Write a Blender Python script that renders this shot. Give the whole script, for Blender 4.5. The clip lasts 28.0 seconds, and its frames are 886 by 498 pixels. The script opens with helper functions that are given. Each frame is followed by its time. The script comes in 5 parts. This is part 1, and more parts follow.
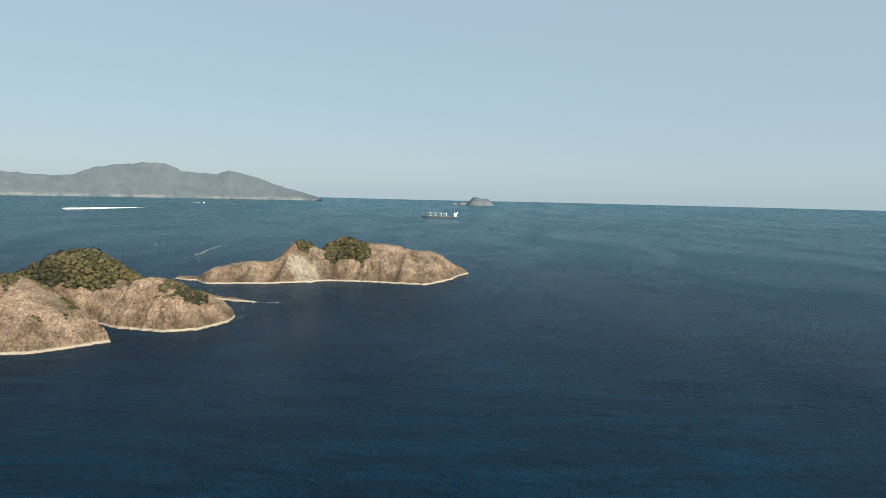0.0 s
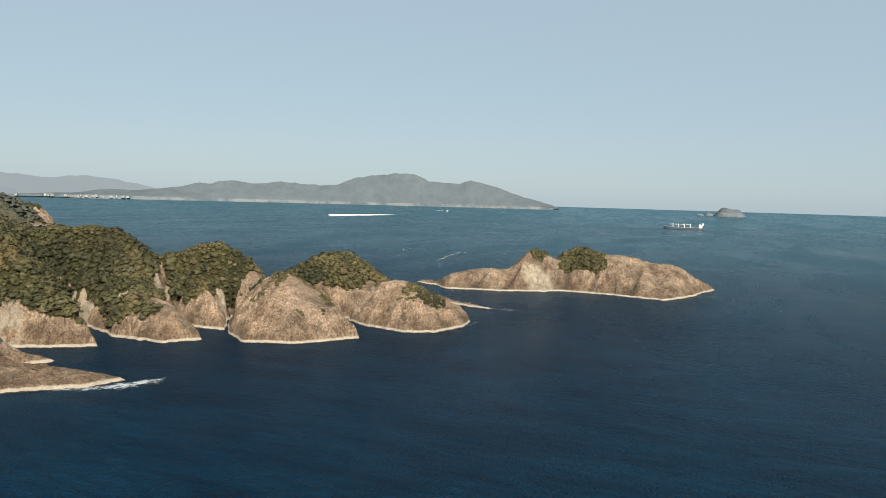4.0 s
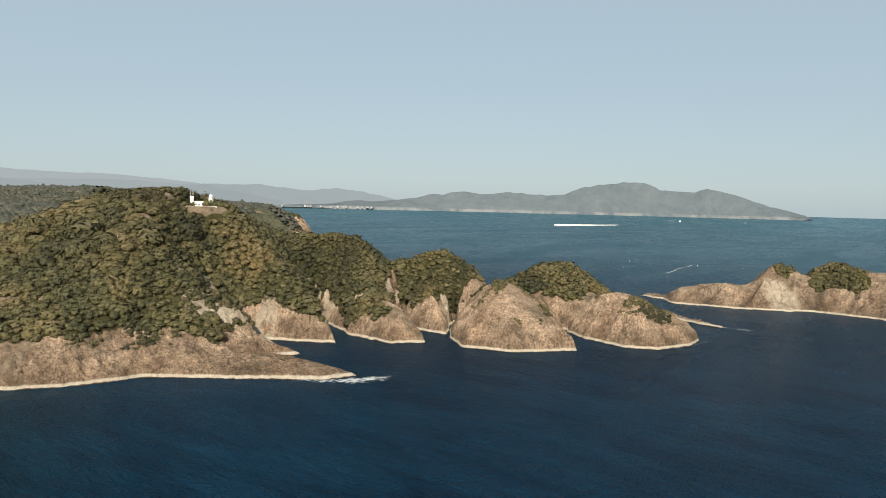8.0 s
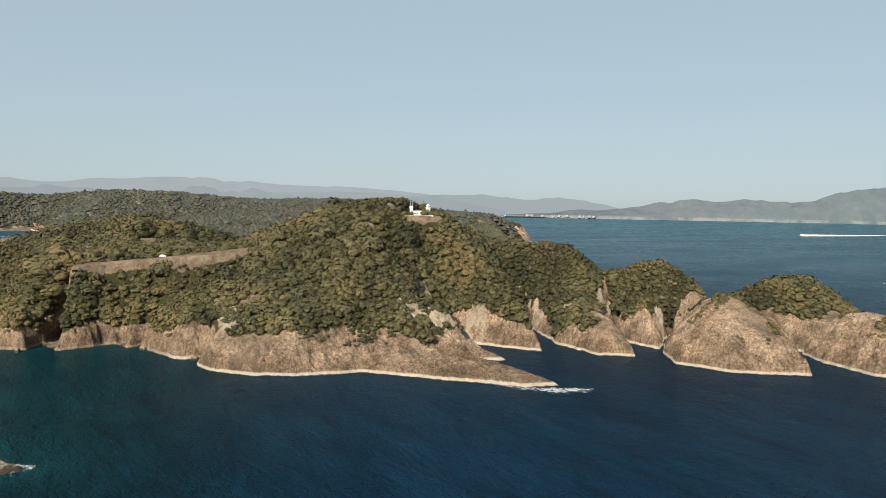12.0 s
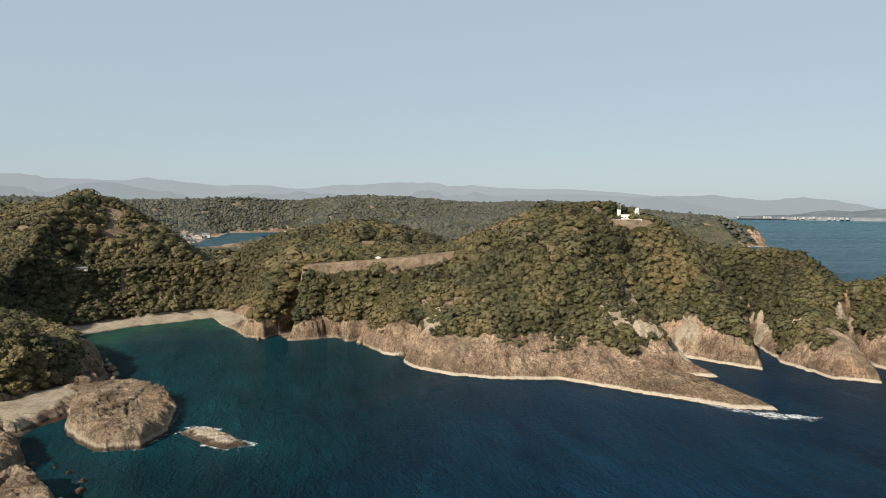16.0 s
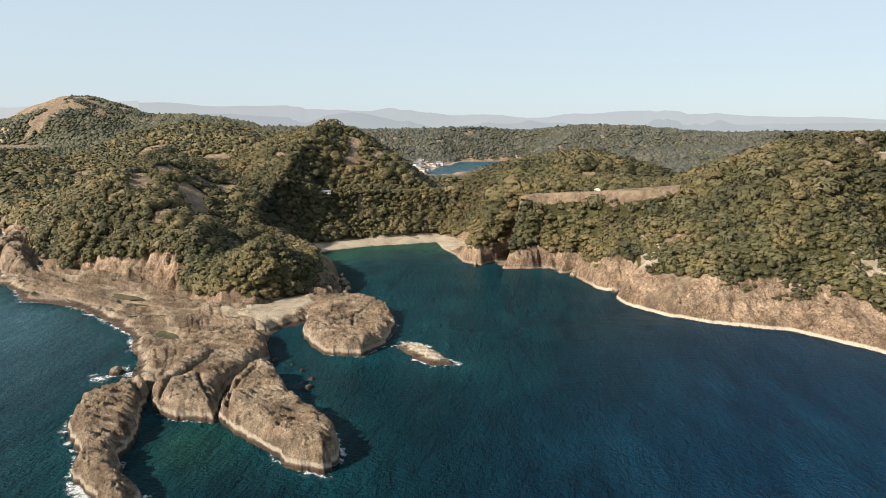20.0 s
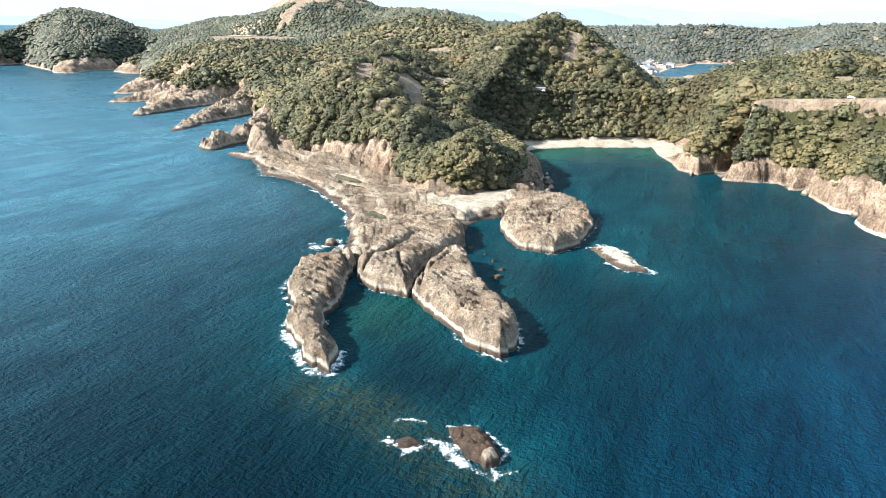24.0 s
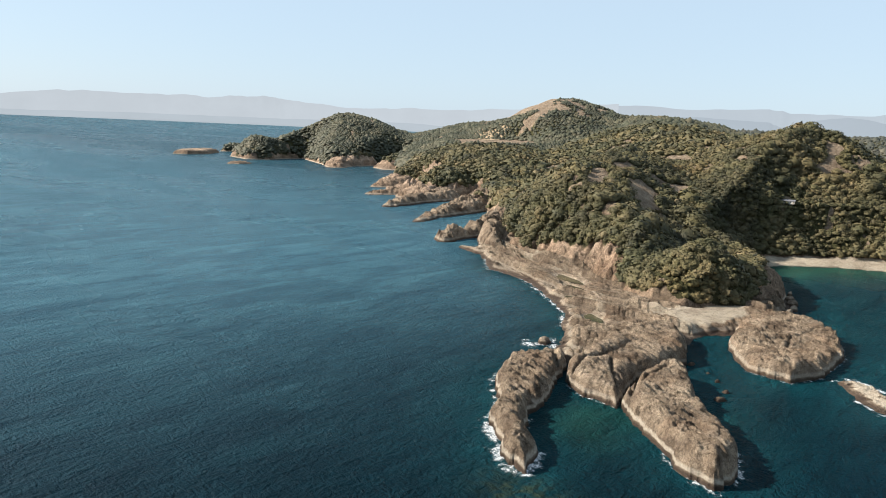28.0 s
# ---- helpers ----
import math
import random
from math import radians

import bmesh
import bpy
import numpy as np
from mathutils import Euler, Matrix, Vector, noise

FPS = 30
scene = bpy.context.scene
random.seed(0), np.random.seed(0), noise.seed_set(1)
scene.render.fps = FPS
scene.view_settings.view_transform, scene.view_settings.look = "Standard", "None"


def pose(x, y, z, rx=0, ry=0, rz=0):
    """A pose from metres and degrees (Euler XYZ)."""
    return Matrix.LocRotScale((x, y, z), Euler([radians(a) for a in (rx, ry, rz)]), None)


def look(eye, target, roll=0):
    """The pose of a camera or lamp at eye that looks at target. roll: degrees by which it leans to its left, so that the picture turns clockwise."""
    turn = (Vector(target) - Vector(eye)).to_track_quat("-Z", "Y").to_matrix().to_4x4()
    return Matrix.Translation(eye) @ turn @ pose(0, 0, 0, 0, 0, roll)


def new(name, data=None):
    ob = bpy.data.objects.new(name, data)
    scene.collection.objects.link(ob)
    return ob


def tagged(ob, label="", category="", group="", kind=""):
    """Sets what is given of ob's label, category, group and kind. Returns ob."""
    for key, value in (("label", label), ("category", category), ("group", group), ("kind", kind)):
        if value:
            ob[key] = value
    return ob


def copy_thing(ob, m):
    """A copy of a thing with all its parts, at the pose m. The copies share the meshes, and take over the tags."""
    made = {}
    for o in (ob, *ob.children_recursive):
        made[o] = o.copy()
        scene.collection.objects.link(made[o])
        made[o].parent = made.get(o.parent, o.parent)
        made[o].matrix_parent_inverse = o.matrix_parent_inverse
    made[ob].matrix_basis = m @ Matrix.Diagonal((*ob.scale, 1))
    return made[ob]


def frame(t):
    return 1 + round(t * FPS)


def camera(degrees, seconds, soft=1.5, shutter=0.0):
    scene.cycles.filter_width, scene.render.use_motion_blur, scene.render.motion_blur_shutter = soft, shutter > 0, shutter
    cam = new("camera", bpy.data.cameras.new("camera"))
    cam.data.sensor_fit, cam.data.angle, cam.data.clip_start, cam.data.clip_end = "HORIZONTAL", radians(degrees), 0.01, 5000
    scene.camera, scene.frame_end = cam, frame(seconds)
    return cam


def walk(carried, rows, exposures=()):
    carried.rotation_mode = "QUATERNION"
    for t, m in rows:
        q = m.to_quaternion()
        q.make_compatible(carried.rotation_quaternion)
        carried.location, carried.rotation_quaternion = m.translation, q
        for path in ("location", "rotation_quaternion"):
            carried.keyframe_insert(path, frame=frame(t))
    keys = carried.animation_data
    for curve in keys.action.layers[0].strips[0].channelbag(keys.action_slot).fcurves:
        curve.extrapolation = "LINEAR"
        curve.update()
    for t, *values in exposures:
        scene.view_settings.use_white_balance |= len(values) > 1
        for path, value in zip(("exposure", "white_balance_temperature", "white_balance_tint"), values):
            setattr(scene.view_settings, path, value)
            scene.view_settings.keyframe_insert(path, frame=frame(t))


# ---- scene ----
cam = camera(65.9, 28.0, 0.7)
PATH = [
    (0, (0.005, -0.002, 95.89), (0.005, 1.992, 95.736), 1.3),
    (0.5, (-0.042, 1.055, 95.862), (-0.132, 3.047, 95.71), 1.2),
    (1, (-0.079, 2.104, 95.82), (-0.256, 4.091, 95.673), 1.5),
    (1.5, (-0.135, 3.136, 95.801), (-0.399, 5.113, 95.654), 1.5),
    (2, (-0.179, 4.14, 95.768), (-0.525, 6.104, 95.622), 1.6),
    (2.5, (-0.226, 5.108, 95.734), (-0.657, 7.055, 95.588), 1.7),
    (3, (-0.273, 6.05, 95.714), (-0.787, 7.977, 95.568), 1.6),
    (3.5, (-0.311, 6.955, 95.691), (-0.904, 8.86, 95.546), 1.6),
    (5.5, (-0.42, 10.412, 95.582), (-1.324, 12.19, 95.441), 1.6),
    (6, (-0.442, 11.184, 95.56), (-1.427, 12.919, 95.421), 1.6),
    (6.5, (-0.459, 11.892, 95.537), (-1.513, 13.586, 95.401), 1.5),
    (7, (0.029, 12.585, 95.456), (-1.079, 14.245, 95.321), 1.5),
    (7.5, (0.809, 13.267, 95.342), (-0.366, 14.88, 95.209), 1.4),
    (8, (1.71, 13.961, 95.213), (0.469, 15.524, 95.081), 1.4),
    (8.5, (2.626, 14.674, 95.078), (1.317, 16.18, 94.949), 1.4),
    (9, (3.513, 15.424, 94.948), (2.137, 16.87, 94.821), 1.4),
    (9.5, (4.344, 16.221, 94.827), (2.916, 17.615, 94.702), 1.2),
    (10, (5.094, 17.09, 94.723), (3.615, 18.431, 94.6), 1.2),
    (10.5, (5.765, 18.074, 94.646), (4.234, 19.355, 94.526), 1.1),
    (11, (6.372, 19.223, 94.601), (4.79, 20.442, 94.481), 1.1),
    (11.5, (6.932, 20.531, 94.593), (5.304, 21.686, 94.474), 1.0),
    (12, (7.455, 21.957, 94.635), (5.781, 23.045, 94.517), 1.0),
    (12.5, (7.9, 23.5, 94.747), (6.186, 24.523, 94.63), 0.9),
    (14.5, (9.271, 30.03, 95.632), (7.413, 30.762, 95.515), 0.7),
    (15, (9.474, 31.546, 95.827), (7.588, 32.201, 95.709), 0.7),
    (15.5, (9.531, 32.93, 96.013), (7.621, 33.511, 95.894), 0.7),
    (16, (9.451, 34.179, 96.191), (7.52, 34.686, 96.071), 0.6),
    (16.5, (9.307, 35.294, 96.358), (7.357, 35.722, 96.237), 0.6),
    (17, (9.111, 36.32, 96.506), (7.147, 36.674, 96.385), 0.6),
    (17.5, (8.852, 37.341, 96.627), (6.874, 37.613, 96.506), 0.6),
    (18, (8.516, 38.416, 96.701), (6.53, 38.61, 96.558), 0.6),
    (18.5, (8.129, 39.562, 96.704), (6.14, 39.669, 96.523), 0.6),
    (19, (7.729, 40.772, 96.638), (5.754, 40.79, 96.32), 0.6),
    (19.5, (7.32, 42.015, 96.497), (5.348, 41.949, 96.171), 0.7),
    (20, (6.94, 43.216, 96.263), (4.973, 43.068, 95.933), 0.8),
    (20.5, (6.66, 44.294, 95.888), (4.7, 44.07, 95.557), 0.8),
    (22.5, (6.189, 47.772, 93.463), (4.308, 47.237, 93.046), 1.3),
    (23, (5.853, 48.422, 93.162), (4.012, 47.828, 92.652), 1.4),
    (23.5, (5.283, 48.961, 93.04), (3.486, 48.312, 92.448), 1.5),
    (24, (4.506, 49.542, 93.015), (2.746, 48.821, 92.399), 1.6),
    (24.5, (3.615, 50.187, 93.056), (1.889, 49.387, 92.436), 1.6),
    (25, (2.962, 50.731, 93.163), (1.27, 49.864, 92.542), 1.7),
    (25.5, (3.006, 50.926, 93.211), (1.351, 49.992, 92.588), 1.9),
    (26, (3.216, 51.169, 93.222), (1.595, 50.173, 92.605), 2.1),
    (26.5, (3.492, 51.549, 93.233), (1.894, 50.476, 92.69), 2.3),
    (27, (3.828, 52.068, 93.262), (2.258, 50.908, 92.827), 2.4),
    (27.5, (4.211, 52.597, 93.287), (2.683, 51.356, 92.935), 2.5),
    (28, (4.561, 53.113, 93.288), (3.092, 51.803, 92.931), 2.5),
]
walk(cam, [(t, look(eye, target, roll)) for t, eye, target, roll in PATH],
     [(0, 0.84, 6350, 7), (6, 0.84, 6650, 9), (9, 0.84, 6700, 9), (12, 0.84, 6650, 9), (15, 0.86, 6700, 10), (17.5, 0.92, 6700, 11), (19, 1.12, 6850, 13), (20.5, 1.34, 6650, 13), (22.5, 1.65, 5950, 10), (24, 2.25, 5650, 8),
      (26, 2.32, 5550, 8), (27, 1.7, 5900, 10), (28, 1.34, 6300, 12)])

# ---------------------------------------------------------------- light
SUN_AZ = Vector((0.62, -0.785, 0.0)).normalized()
SUN_EL = radians(32)
world = bpy.data.worlds.new("world")
scene.world = world
world.use_nodes = True
wn, wl = world.node_tree.nodes, world.node_tree.links
wn.clear()
sky = wn.new("ShaderNodeTexSky")
sky.sky_type = "NISHITA"
sky.sun_disc = False
sky.sun_elevation = SUN_EL
sky.sun_rotation = math.atan2(SUN_AZ.x, SUN_AZ.y)
sky.altitude = 0
sky.air_density = 1.0
sky.dust_density = 0.8
sky.ozone_density = 1.0
bg = wn.new("ShaderNodeBackground")
bg.inputs["Strength"].default_value = 0.067
wo = wn.new("ShaderNodeOutputWorld")
veil = wn.new("ShaderNodeMix")
veil.data_type = "RGBA"
veil.inputs[0].default_value = 0.8
veil.inputs[7].default_value = (3.7, 4.65, 5.35, 1)
wl.new(sky.outputs[0], veil.inputs[6])
wl.new(veil.outputs[2], bg.inputs["Color"])
wl.new(bg.outputs[0], wo.inputs["Surface"])

sun_data = bpy.data.lights.new("sun", "SUN")
sun_data.energy = 5.0
sun_data.angle = radians(0.6)
sun_data.color = (1.0, 0.91, 0.77)
sun = new("sun", sun_data)
sun_dir = Vector((SUN_AZ.x * math.cos(SUN_EL), SUN_AZ.y * math.cos(SUN_EL), math.sin(SUN_EL)))
sun.matrix_world = look(sun_dir * 500, (0, 0, 0))


# ---------------------------------------------------------------- materials
class Mat:
    """A small builder for node materials."""

    def __init__(self, name, rough=0.85, spec=0.3, metal=0.0):
        self.m = bpy.data.materials.new(name)
        self.m.use_nodes = True
        self.n, self.l = self.m.node_tree.nodes, self.m.node_tree.links
        self.b = self.n["Principled BSDF"]
        self.b.inputs["Roughness"].default_value = rough
        self.b.inputs["Specular IOR Level"].default_value = spec
        self.b.inputs["Metallic"].default_value = metal
        self.pos = self.n.new("ShaderNodeNewGeometry").outputs["Position"]
        self.tmp = None

    def scaled(self, x, y, z):
        mp = self.n.new("ShaderNodeVectorMath")
        mp.operation = "MULTIPLY"
        mp.inputs[1].default_value = (x, y, z)
        self.l.new(self.pos, mp.inputs[0])
        return mp.outputs[0]

    def turned(self, degrees, along, over):
        """Position turned about z, stretched along the first axis."""
        mp = self.n.new("ShaderNodeMapping")
        mp.inputs["Rotation"].default_value = (0, 0, radians(degrees))
        mp.inputs["Scale"].default_value = (along, over, 1.0)
        self.l.new(self.pos, mp.inputs["Vector"])
        return mp.outputs[0]

    def noise(self, scale, detail=4, rough=0.6, vec=None, distort=0.0):
        t = self.n.new("ShaderNodeTexNoise")
        t.inputs["Scale"].default_value = scale
        t.inputs["Detail"].default_value = detail
        t.inputs["Roughness"].default_value = rough
        t.inputs["Distortion"].default_value = distort
        self.l.new(vec or self.pos, t.inputs["Vector"])
        return t.outputs["Fac"]

    def voronoi(self, scale, vec=None, feature="F1", out="Distance"):
        t = self.n.new("ShaderNodeTexVoronoi")
        t.feature = feature
        t.inputs["Scale"].default_value = scale
        self.l.new(vec or self.pos, t.inputs["Vector"])
        return t.outputs[out]

    def ramp(self, fac, stops, mode="LINEAR"):
        r = self.n.new("ShaderNodeValToRGB")
        r.color_ramp.interpolation = mode
        e = r.color_ramp.elements
        while len(e) < len(stops):
            e.new(0.5)
        for k, (p, c) in enumerate(stops):
            e[k].position = p
            e[k].color = (*c, 1) if not isinstance(c, float) else (c, c, c, 1)
        self.l.new(fac, r.inputs[0])
        return r.outputs[0]

    def mix(self, fac, a, b, mode="MIX"):
        x = self.n.new("ShaderNodeMix")
        x.data_type, x.blend_type = "RGBA", mode
        for val, sock in ((fac, x.inputs[0]), (a, x.inputs[6]), (b, x.inputs[7])):
            if isinstance(val, (int, float)):
                sock.default_value = val
            elif isinstance(val, tuple):
                sock.default_value = (*val, 1)
            else:
                self.l.new(val, sock)
        return x.outputs[2]

    def math(self, op, a, b=0.0, clamp=False):
        x = self.n.new("ShaderNodeMath")
        x.operation, x.use_clamp = op, clamp
        for val, sock in ((a, x.inputs[0]), (b, x.inputs[1])):
            if isinstance(val, (int, float)):
                sock.default_value = val
            else:
                self.l.new(val, sock)
        return x.outputs[0]

    def height(self):
        s = self.n.new("ShaderNodeSeparateXYZ")
        self.l.new(self.pos, s.inputs[0])
        return s.outputs["Z"]

    def attr(self, name):
        a = self.n.new("ShaderNodeAttribute")
        a.attribute_name = name
        return a.outputs["Fac"]

    def island(self):
        return self.n.new("ShaderNodeNewGeometry").outputs["Random Per Island"]

    def obj(self):
        return self.n.new("ShaderNodeObjectInfo").outputs["Random"]

    def bump(self, h, strength=0.5, dist=0.5):
        b = self.n.new("ShaderNodeBump")
        b.inputs["Strength"].default_value = strength
        b.inputs["Distance"].default_value = dist
        self.l.new(h, b.inputs["Height"])
        if self.tmp:
            self.l.new(self.tmp, b.inputs["Normal"])
        self.tmp = b.outputs[0]
        self.l.new(self.tmp, self.b.inputs["Normal"])

    def color(self, c):
        if isinstance(c, tuple):
            self.b.inputs["Base Color"].default_value = (*c, 1)
        else:
            self.l.new(c, self.b.inputs["Base Color"])
        return self


def rock_material(name, low, high, columns=0.0, scale=1.0, ragged=0.6, joints=0.3, ground=(0.075, 0.072, 0.028), tide=0.15, bleach=(0.25, 0.45, 1.5, 2.2), lichen=0.0):
    """Weathered coastal rock; salt-bleached band and dark wet foot at the sea, soil under the trees."""
    k = Mat(name, 0.92, 0.2)
    big = k.noise(0.035 * scale, 5, 0.62)
    col = k.ramp(big, [(0.3, low), (0.5, tuple((a + b) / 2 for a, b in zip(low, high))), (0.68, high)])
    fine = k.noise(0.9 * scale, 6, 0.7)
    col = k.mix(0.7, col, k.ramp(fine, [(0.34, (0.16, 0.14, 0.12)), (0.47, (0.66, 0.63, 0.60)), (0.62, (1.12, 1.1, 1.06))]), "MULTIPLY")
    grit = k.noise(3.2 * scale, 4, 0.75)
    col = k.mix(0.6, col, k.ramp(grit, [(0.36, (0.32, 0.29, 0.26)), (0.5, (0.85, 0.84, 0.82)), (0.66, (1.2, 1.18, 1.14))]), "MULTIPLY")
    strata = k.noise(0.5, 4, 0.6, k.scaled(0.10, 0.10, 1.6), 0.6)
    col = k.mix(0.35, col, k.ramp(strata, [(0.35, (0.55, 0.5, 0.46)), (0.65, (1.0, 1.0, 1.0))]), "MULTIPLY")
    if columns:
        flute = k.noise(0.55, 5, 0.7, k.scaled(1.2, 1.2, 0.10), 0.3)
        col = k.mix(0.75, col, k.ramp(flute, [(0.36, (0.34, 0.30, 0.26)), (0.48, (0.92, 0.9, 0.88)), (0.62, (1.2, 1.17, 1.12))]), "MULTIPLY")
    rust = k.noise(0.02 * scale, 4, 0.6, k.scaled(1, 1.3, 0.7))
    col = k.mix(k.math("MULTIPLY", k.ramp(rust, [(0.5, 0.0), (0.68, 1.0)]), 0.35), col, (0.26, 0.15, 0.085))
    wob = k.noise(0.12, 4, 0.65)
    z = k.height()
    lift = k.math("ADD", z, k.math("MULTIPLY", k.math("SUBTRACT", wob, 0.5), -2.4))
    pale = k.math("MULTIPLY", k.ramp(k.math("MULTIPLY", lift, 0.2), [(b / 5, v) for b, v in zip(bleach, (0.0, 1.0, 1.0, 0.0))]), k.attr("salt"))
    col_pale = (0.66, 0.60, 0.51)
    torn = k.math("ADD", lift, k.math("MULTIPLY", k.math("SUBTRACT", fine, 0.5), -ragged))
    pale = k.mix(ragged / 6.0, pale, k.math("MULTIPLY", pale, k.ramp(k.noise(0.35 * scale, 5, 0.7), [(0.42, 0.0), (0.56, 1.0)])))
    wet = k.ramp(k.math("MULTIPLY", torn, 0.2), [(0.0, 1.0), (tide / 10, 1.0), (tide / 5 + 0.005, 0.0)])
    soil = k.noise(0.15, 4, 0.6)
    veg = k.ramp(k.math("ADD", k.attr("veg"), k.math("MULTIPLY", k.math("SUBTRACT", fine, 0.5), 0.5)), [(0.4, 0.0), (0.6, 1.0)])
    col = k.mix(veg, col, k.ramp(soil, [(0.35, tuple(0.6 * g for g in ground)), (0.65, ground)]))
    clay = k.ramp(k.math("ADD", k.attr("clay"), k.math("MULTIPLY", k.math("SUBTRACT", big, 0.5), 0.6)), [(0.35, 0.0), (0.6, 1.0)])
    col = k.mix(clay, col, k.ramp(fine, [(0.3, (0.38, 0.315, 0.235)), (0.7, (0.60, 0.525, 0.41))]))
    bare = k.ramp(k.attr("bare"), [(0.4, 0.0), (0.6, 1.0)])
    dry = k.ramp(k.noise(0.25, 6, 0.7), [(0.3, (0.17, 0.125, 0.085)), (0.5, (0.27, 0.205, 0.145)), (0.7, (0.36, 0.29, 0.21))])
    col = k.mix(bare, col, dry)
    if lichen:
        reach = k.math("ADD", k.height(), k.math("MULTIPLY", k.math("SUBTRACT", k.noise(0.05, 5, 0.7), 0.5), -22.0))
        band = k.math("MULTIPLY", k.ramp(k.math("MULTIPLY", reach, 0.05), [(0.1, 1.0), (0.35, 0.8), (0.62, 0.0)]), k.math("SUBTRACT", 1.0, k.attr("clay"), True))
        col = k.mix(k.math("MULTIPLY", band, lichen), col, k.mix(1.0, col, (0.50, 0.48, 0.45), "MULTIPLY"))
    dust = k.noise(0.07 * scale, 6, 0.75)
    col = k.mix(0.75, col, k.ramp(dust, [(0.35, (0.50, 0.46, 0.43)), (0.55, (1.0, 1.0, 1.0)), (0.7, (1.15, 1.1, 1.02))]), "MULTIPLY")
    warp = k.n.new("ShaderNodeVectorMath")
    warp.operation = "MULTIPLY_ADD"
    swirl = k.n.new("ShaderNodeTexNoise")
    swirl.inputs["Scale"].default_value = 0.25 * scale
    k.l.new(k.pos, swirl.inputs["Vector"])
    k.l.new(swirl.outputs["Color"], warp.inputs[0])
    warp.inputs[1].default_value = (4 / scale, 4 / scale, 4 / scale)
    k.l.new(k.pos, warp.inputs[2])
    for size, wide, dark in ((0.16, 0.05, joints), (0.5, 0.07, 0.3 + 0.7 * joints)):
        crack = k.voronoi(size * scale, warp.outputs[0], "DISTANCE_TO_EDGE")
        line = k.ramp(crack, [(0.0, (dark, dark * 0.95, dark * 0.9)), (wide, (1.0, 1.0, 1.0))])
        rocky = k.math("MULTIPLY", k.math("SUBTRACT", 1.0, veg, True), k.ramp(k.noise(0.11 * scale, 3, 0.6), [(0.35, 0.1), (0.6, 1.0)]))
        col = k.mix(rocky, col, k.mix(1.0, col, line, "MULTIPLY"))
        k.bump(crack, 0.35, 1.2 / scale)
    # Dark joints, plus the shade of ledge feet, clefts and gullies painted in.
    seam_shade = k.math("MULTIPLY", k.attr("seam_shade"), k.ramp(k.noise(0.4 * scale, 4, 0.7), [(0.3, 0.25), (0.6, 0.85)]))
    col = k.mix(seam_shade, col, (0.055, 0.042, 0.032))
    col = k.mix(k.math("MULTIPLY", pale, 0.9), col, k.mix(0.5, col_pale, k.ramp(fine, [(0.3, (0.4, 0.36, 0.3)), (0.6, (1.0, 0.95, 0.85))]), "MULTIPLY"))
    col = k.mix(k.math("MULTIPLY", wet, 0.85), col, (0.05, 0.034, 0.026))
    k.color(k.mix(1.0, col, (0.78, 0.78, 0.78), "MULTIPLY"))
    lumps = k.voronoi(0.55 * scale)
    k.bump(lumps, 0.4, 1.0 / scale)
    k.bump(k.noise(0.3 * scale, 6, 0.75), 0.9, 2.2 / scale)
    k.bump(fine, 1.0, 1.0)
    k.bump(grit, 0.8, 0.35)
    if columns:
        k.bump(flute, columns, 1.6)
    k.bump(strata, 0.5, 0.7)
    return k.m


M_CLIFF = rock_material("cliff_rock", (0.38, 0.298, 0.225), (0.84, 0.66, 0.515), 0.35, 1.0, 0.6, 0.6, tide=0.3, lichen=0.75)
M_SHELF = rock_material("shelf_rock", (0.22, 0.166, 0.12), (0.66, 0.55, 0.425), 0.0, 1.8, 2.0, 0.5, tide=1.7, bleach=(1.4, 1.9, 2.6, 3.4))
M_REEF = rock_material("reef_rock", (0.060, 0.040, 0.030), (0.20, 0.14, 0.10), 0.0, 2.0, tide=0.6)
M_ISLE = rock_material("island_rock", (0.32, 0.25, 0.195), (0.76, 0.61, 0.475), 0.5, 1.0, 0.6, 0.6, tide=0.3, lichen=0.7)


def foliage_material(name, dark, light, warm, pale=(0.135, 0.108, 0.066), tuft=0.8):
    """Evergreen leaves: one tone for each crown, smaller changes from clump to clump."""
    k = Mat(name, 0.7, 0.25)
    col = k.ramp(k.attr("tone"), [(0.0, tuple(0.65 * c for c in dark)), (0.2, dark), (0.5, light), (0.86, warm), (0.965, tuple(0.9 * c for c in light)), (0.97, pale), (1.0, pale)])
    clump = k.ramp(k.island(), [(0.0, (0.86, 0.88, 0.86)), (0.5, (0.97, 0.98, 0.95)), (1.0, (1.12, 1.1, 1.03))])
    col = k.mix(1.0, col, clump, "MULTIPLY")
    patch = k.noise(0.018, 3, 0.6)
    col = k.mix(k.ramp(patch, [(0.45, 0.0), (0.7, 0.6)]), col, k.mix(0.6, col, warm))
    stand = k.noise(0.028, 4, 0.65, k.scaled(1.0, 1.0, 0.4))
    col = k.mix(1.0, col, k.ramp(stand, [(0.36, (0.62, 0.72, 0.70)), (0.5, (0.95, 1.0, 0.95)), (0.66, (1.18, 1.12, 1.0))]), "MULTIPLY")
    k.color(col)
    grain = k.noise(tuft, 4, 0.75)
    col = k.mix(1.0, col, k.ramp(grain, [(0.36, (0.70, 0.72, 0.72)), (0.5, (0.98, 0.98, 0.97)), (0.64, (1.2, 1.18, 1.12))]), "MULTIPLY")
    k.color(col)
    leaf = k.noise(2.2, 4, 0.8)
    k.bump(leaf, 0.45, 0.3)
    return k.m


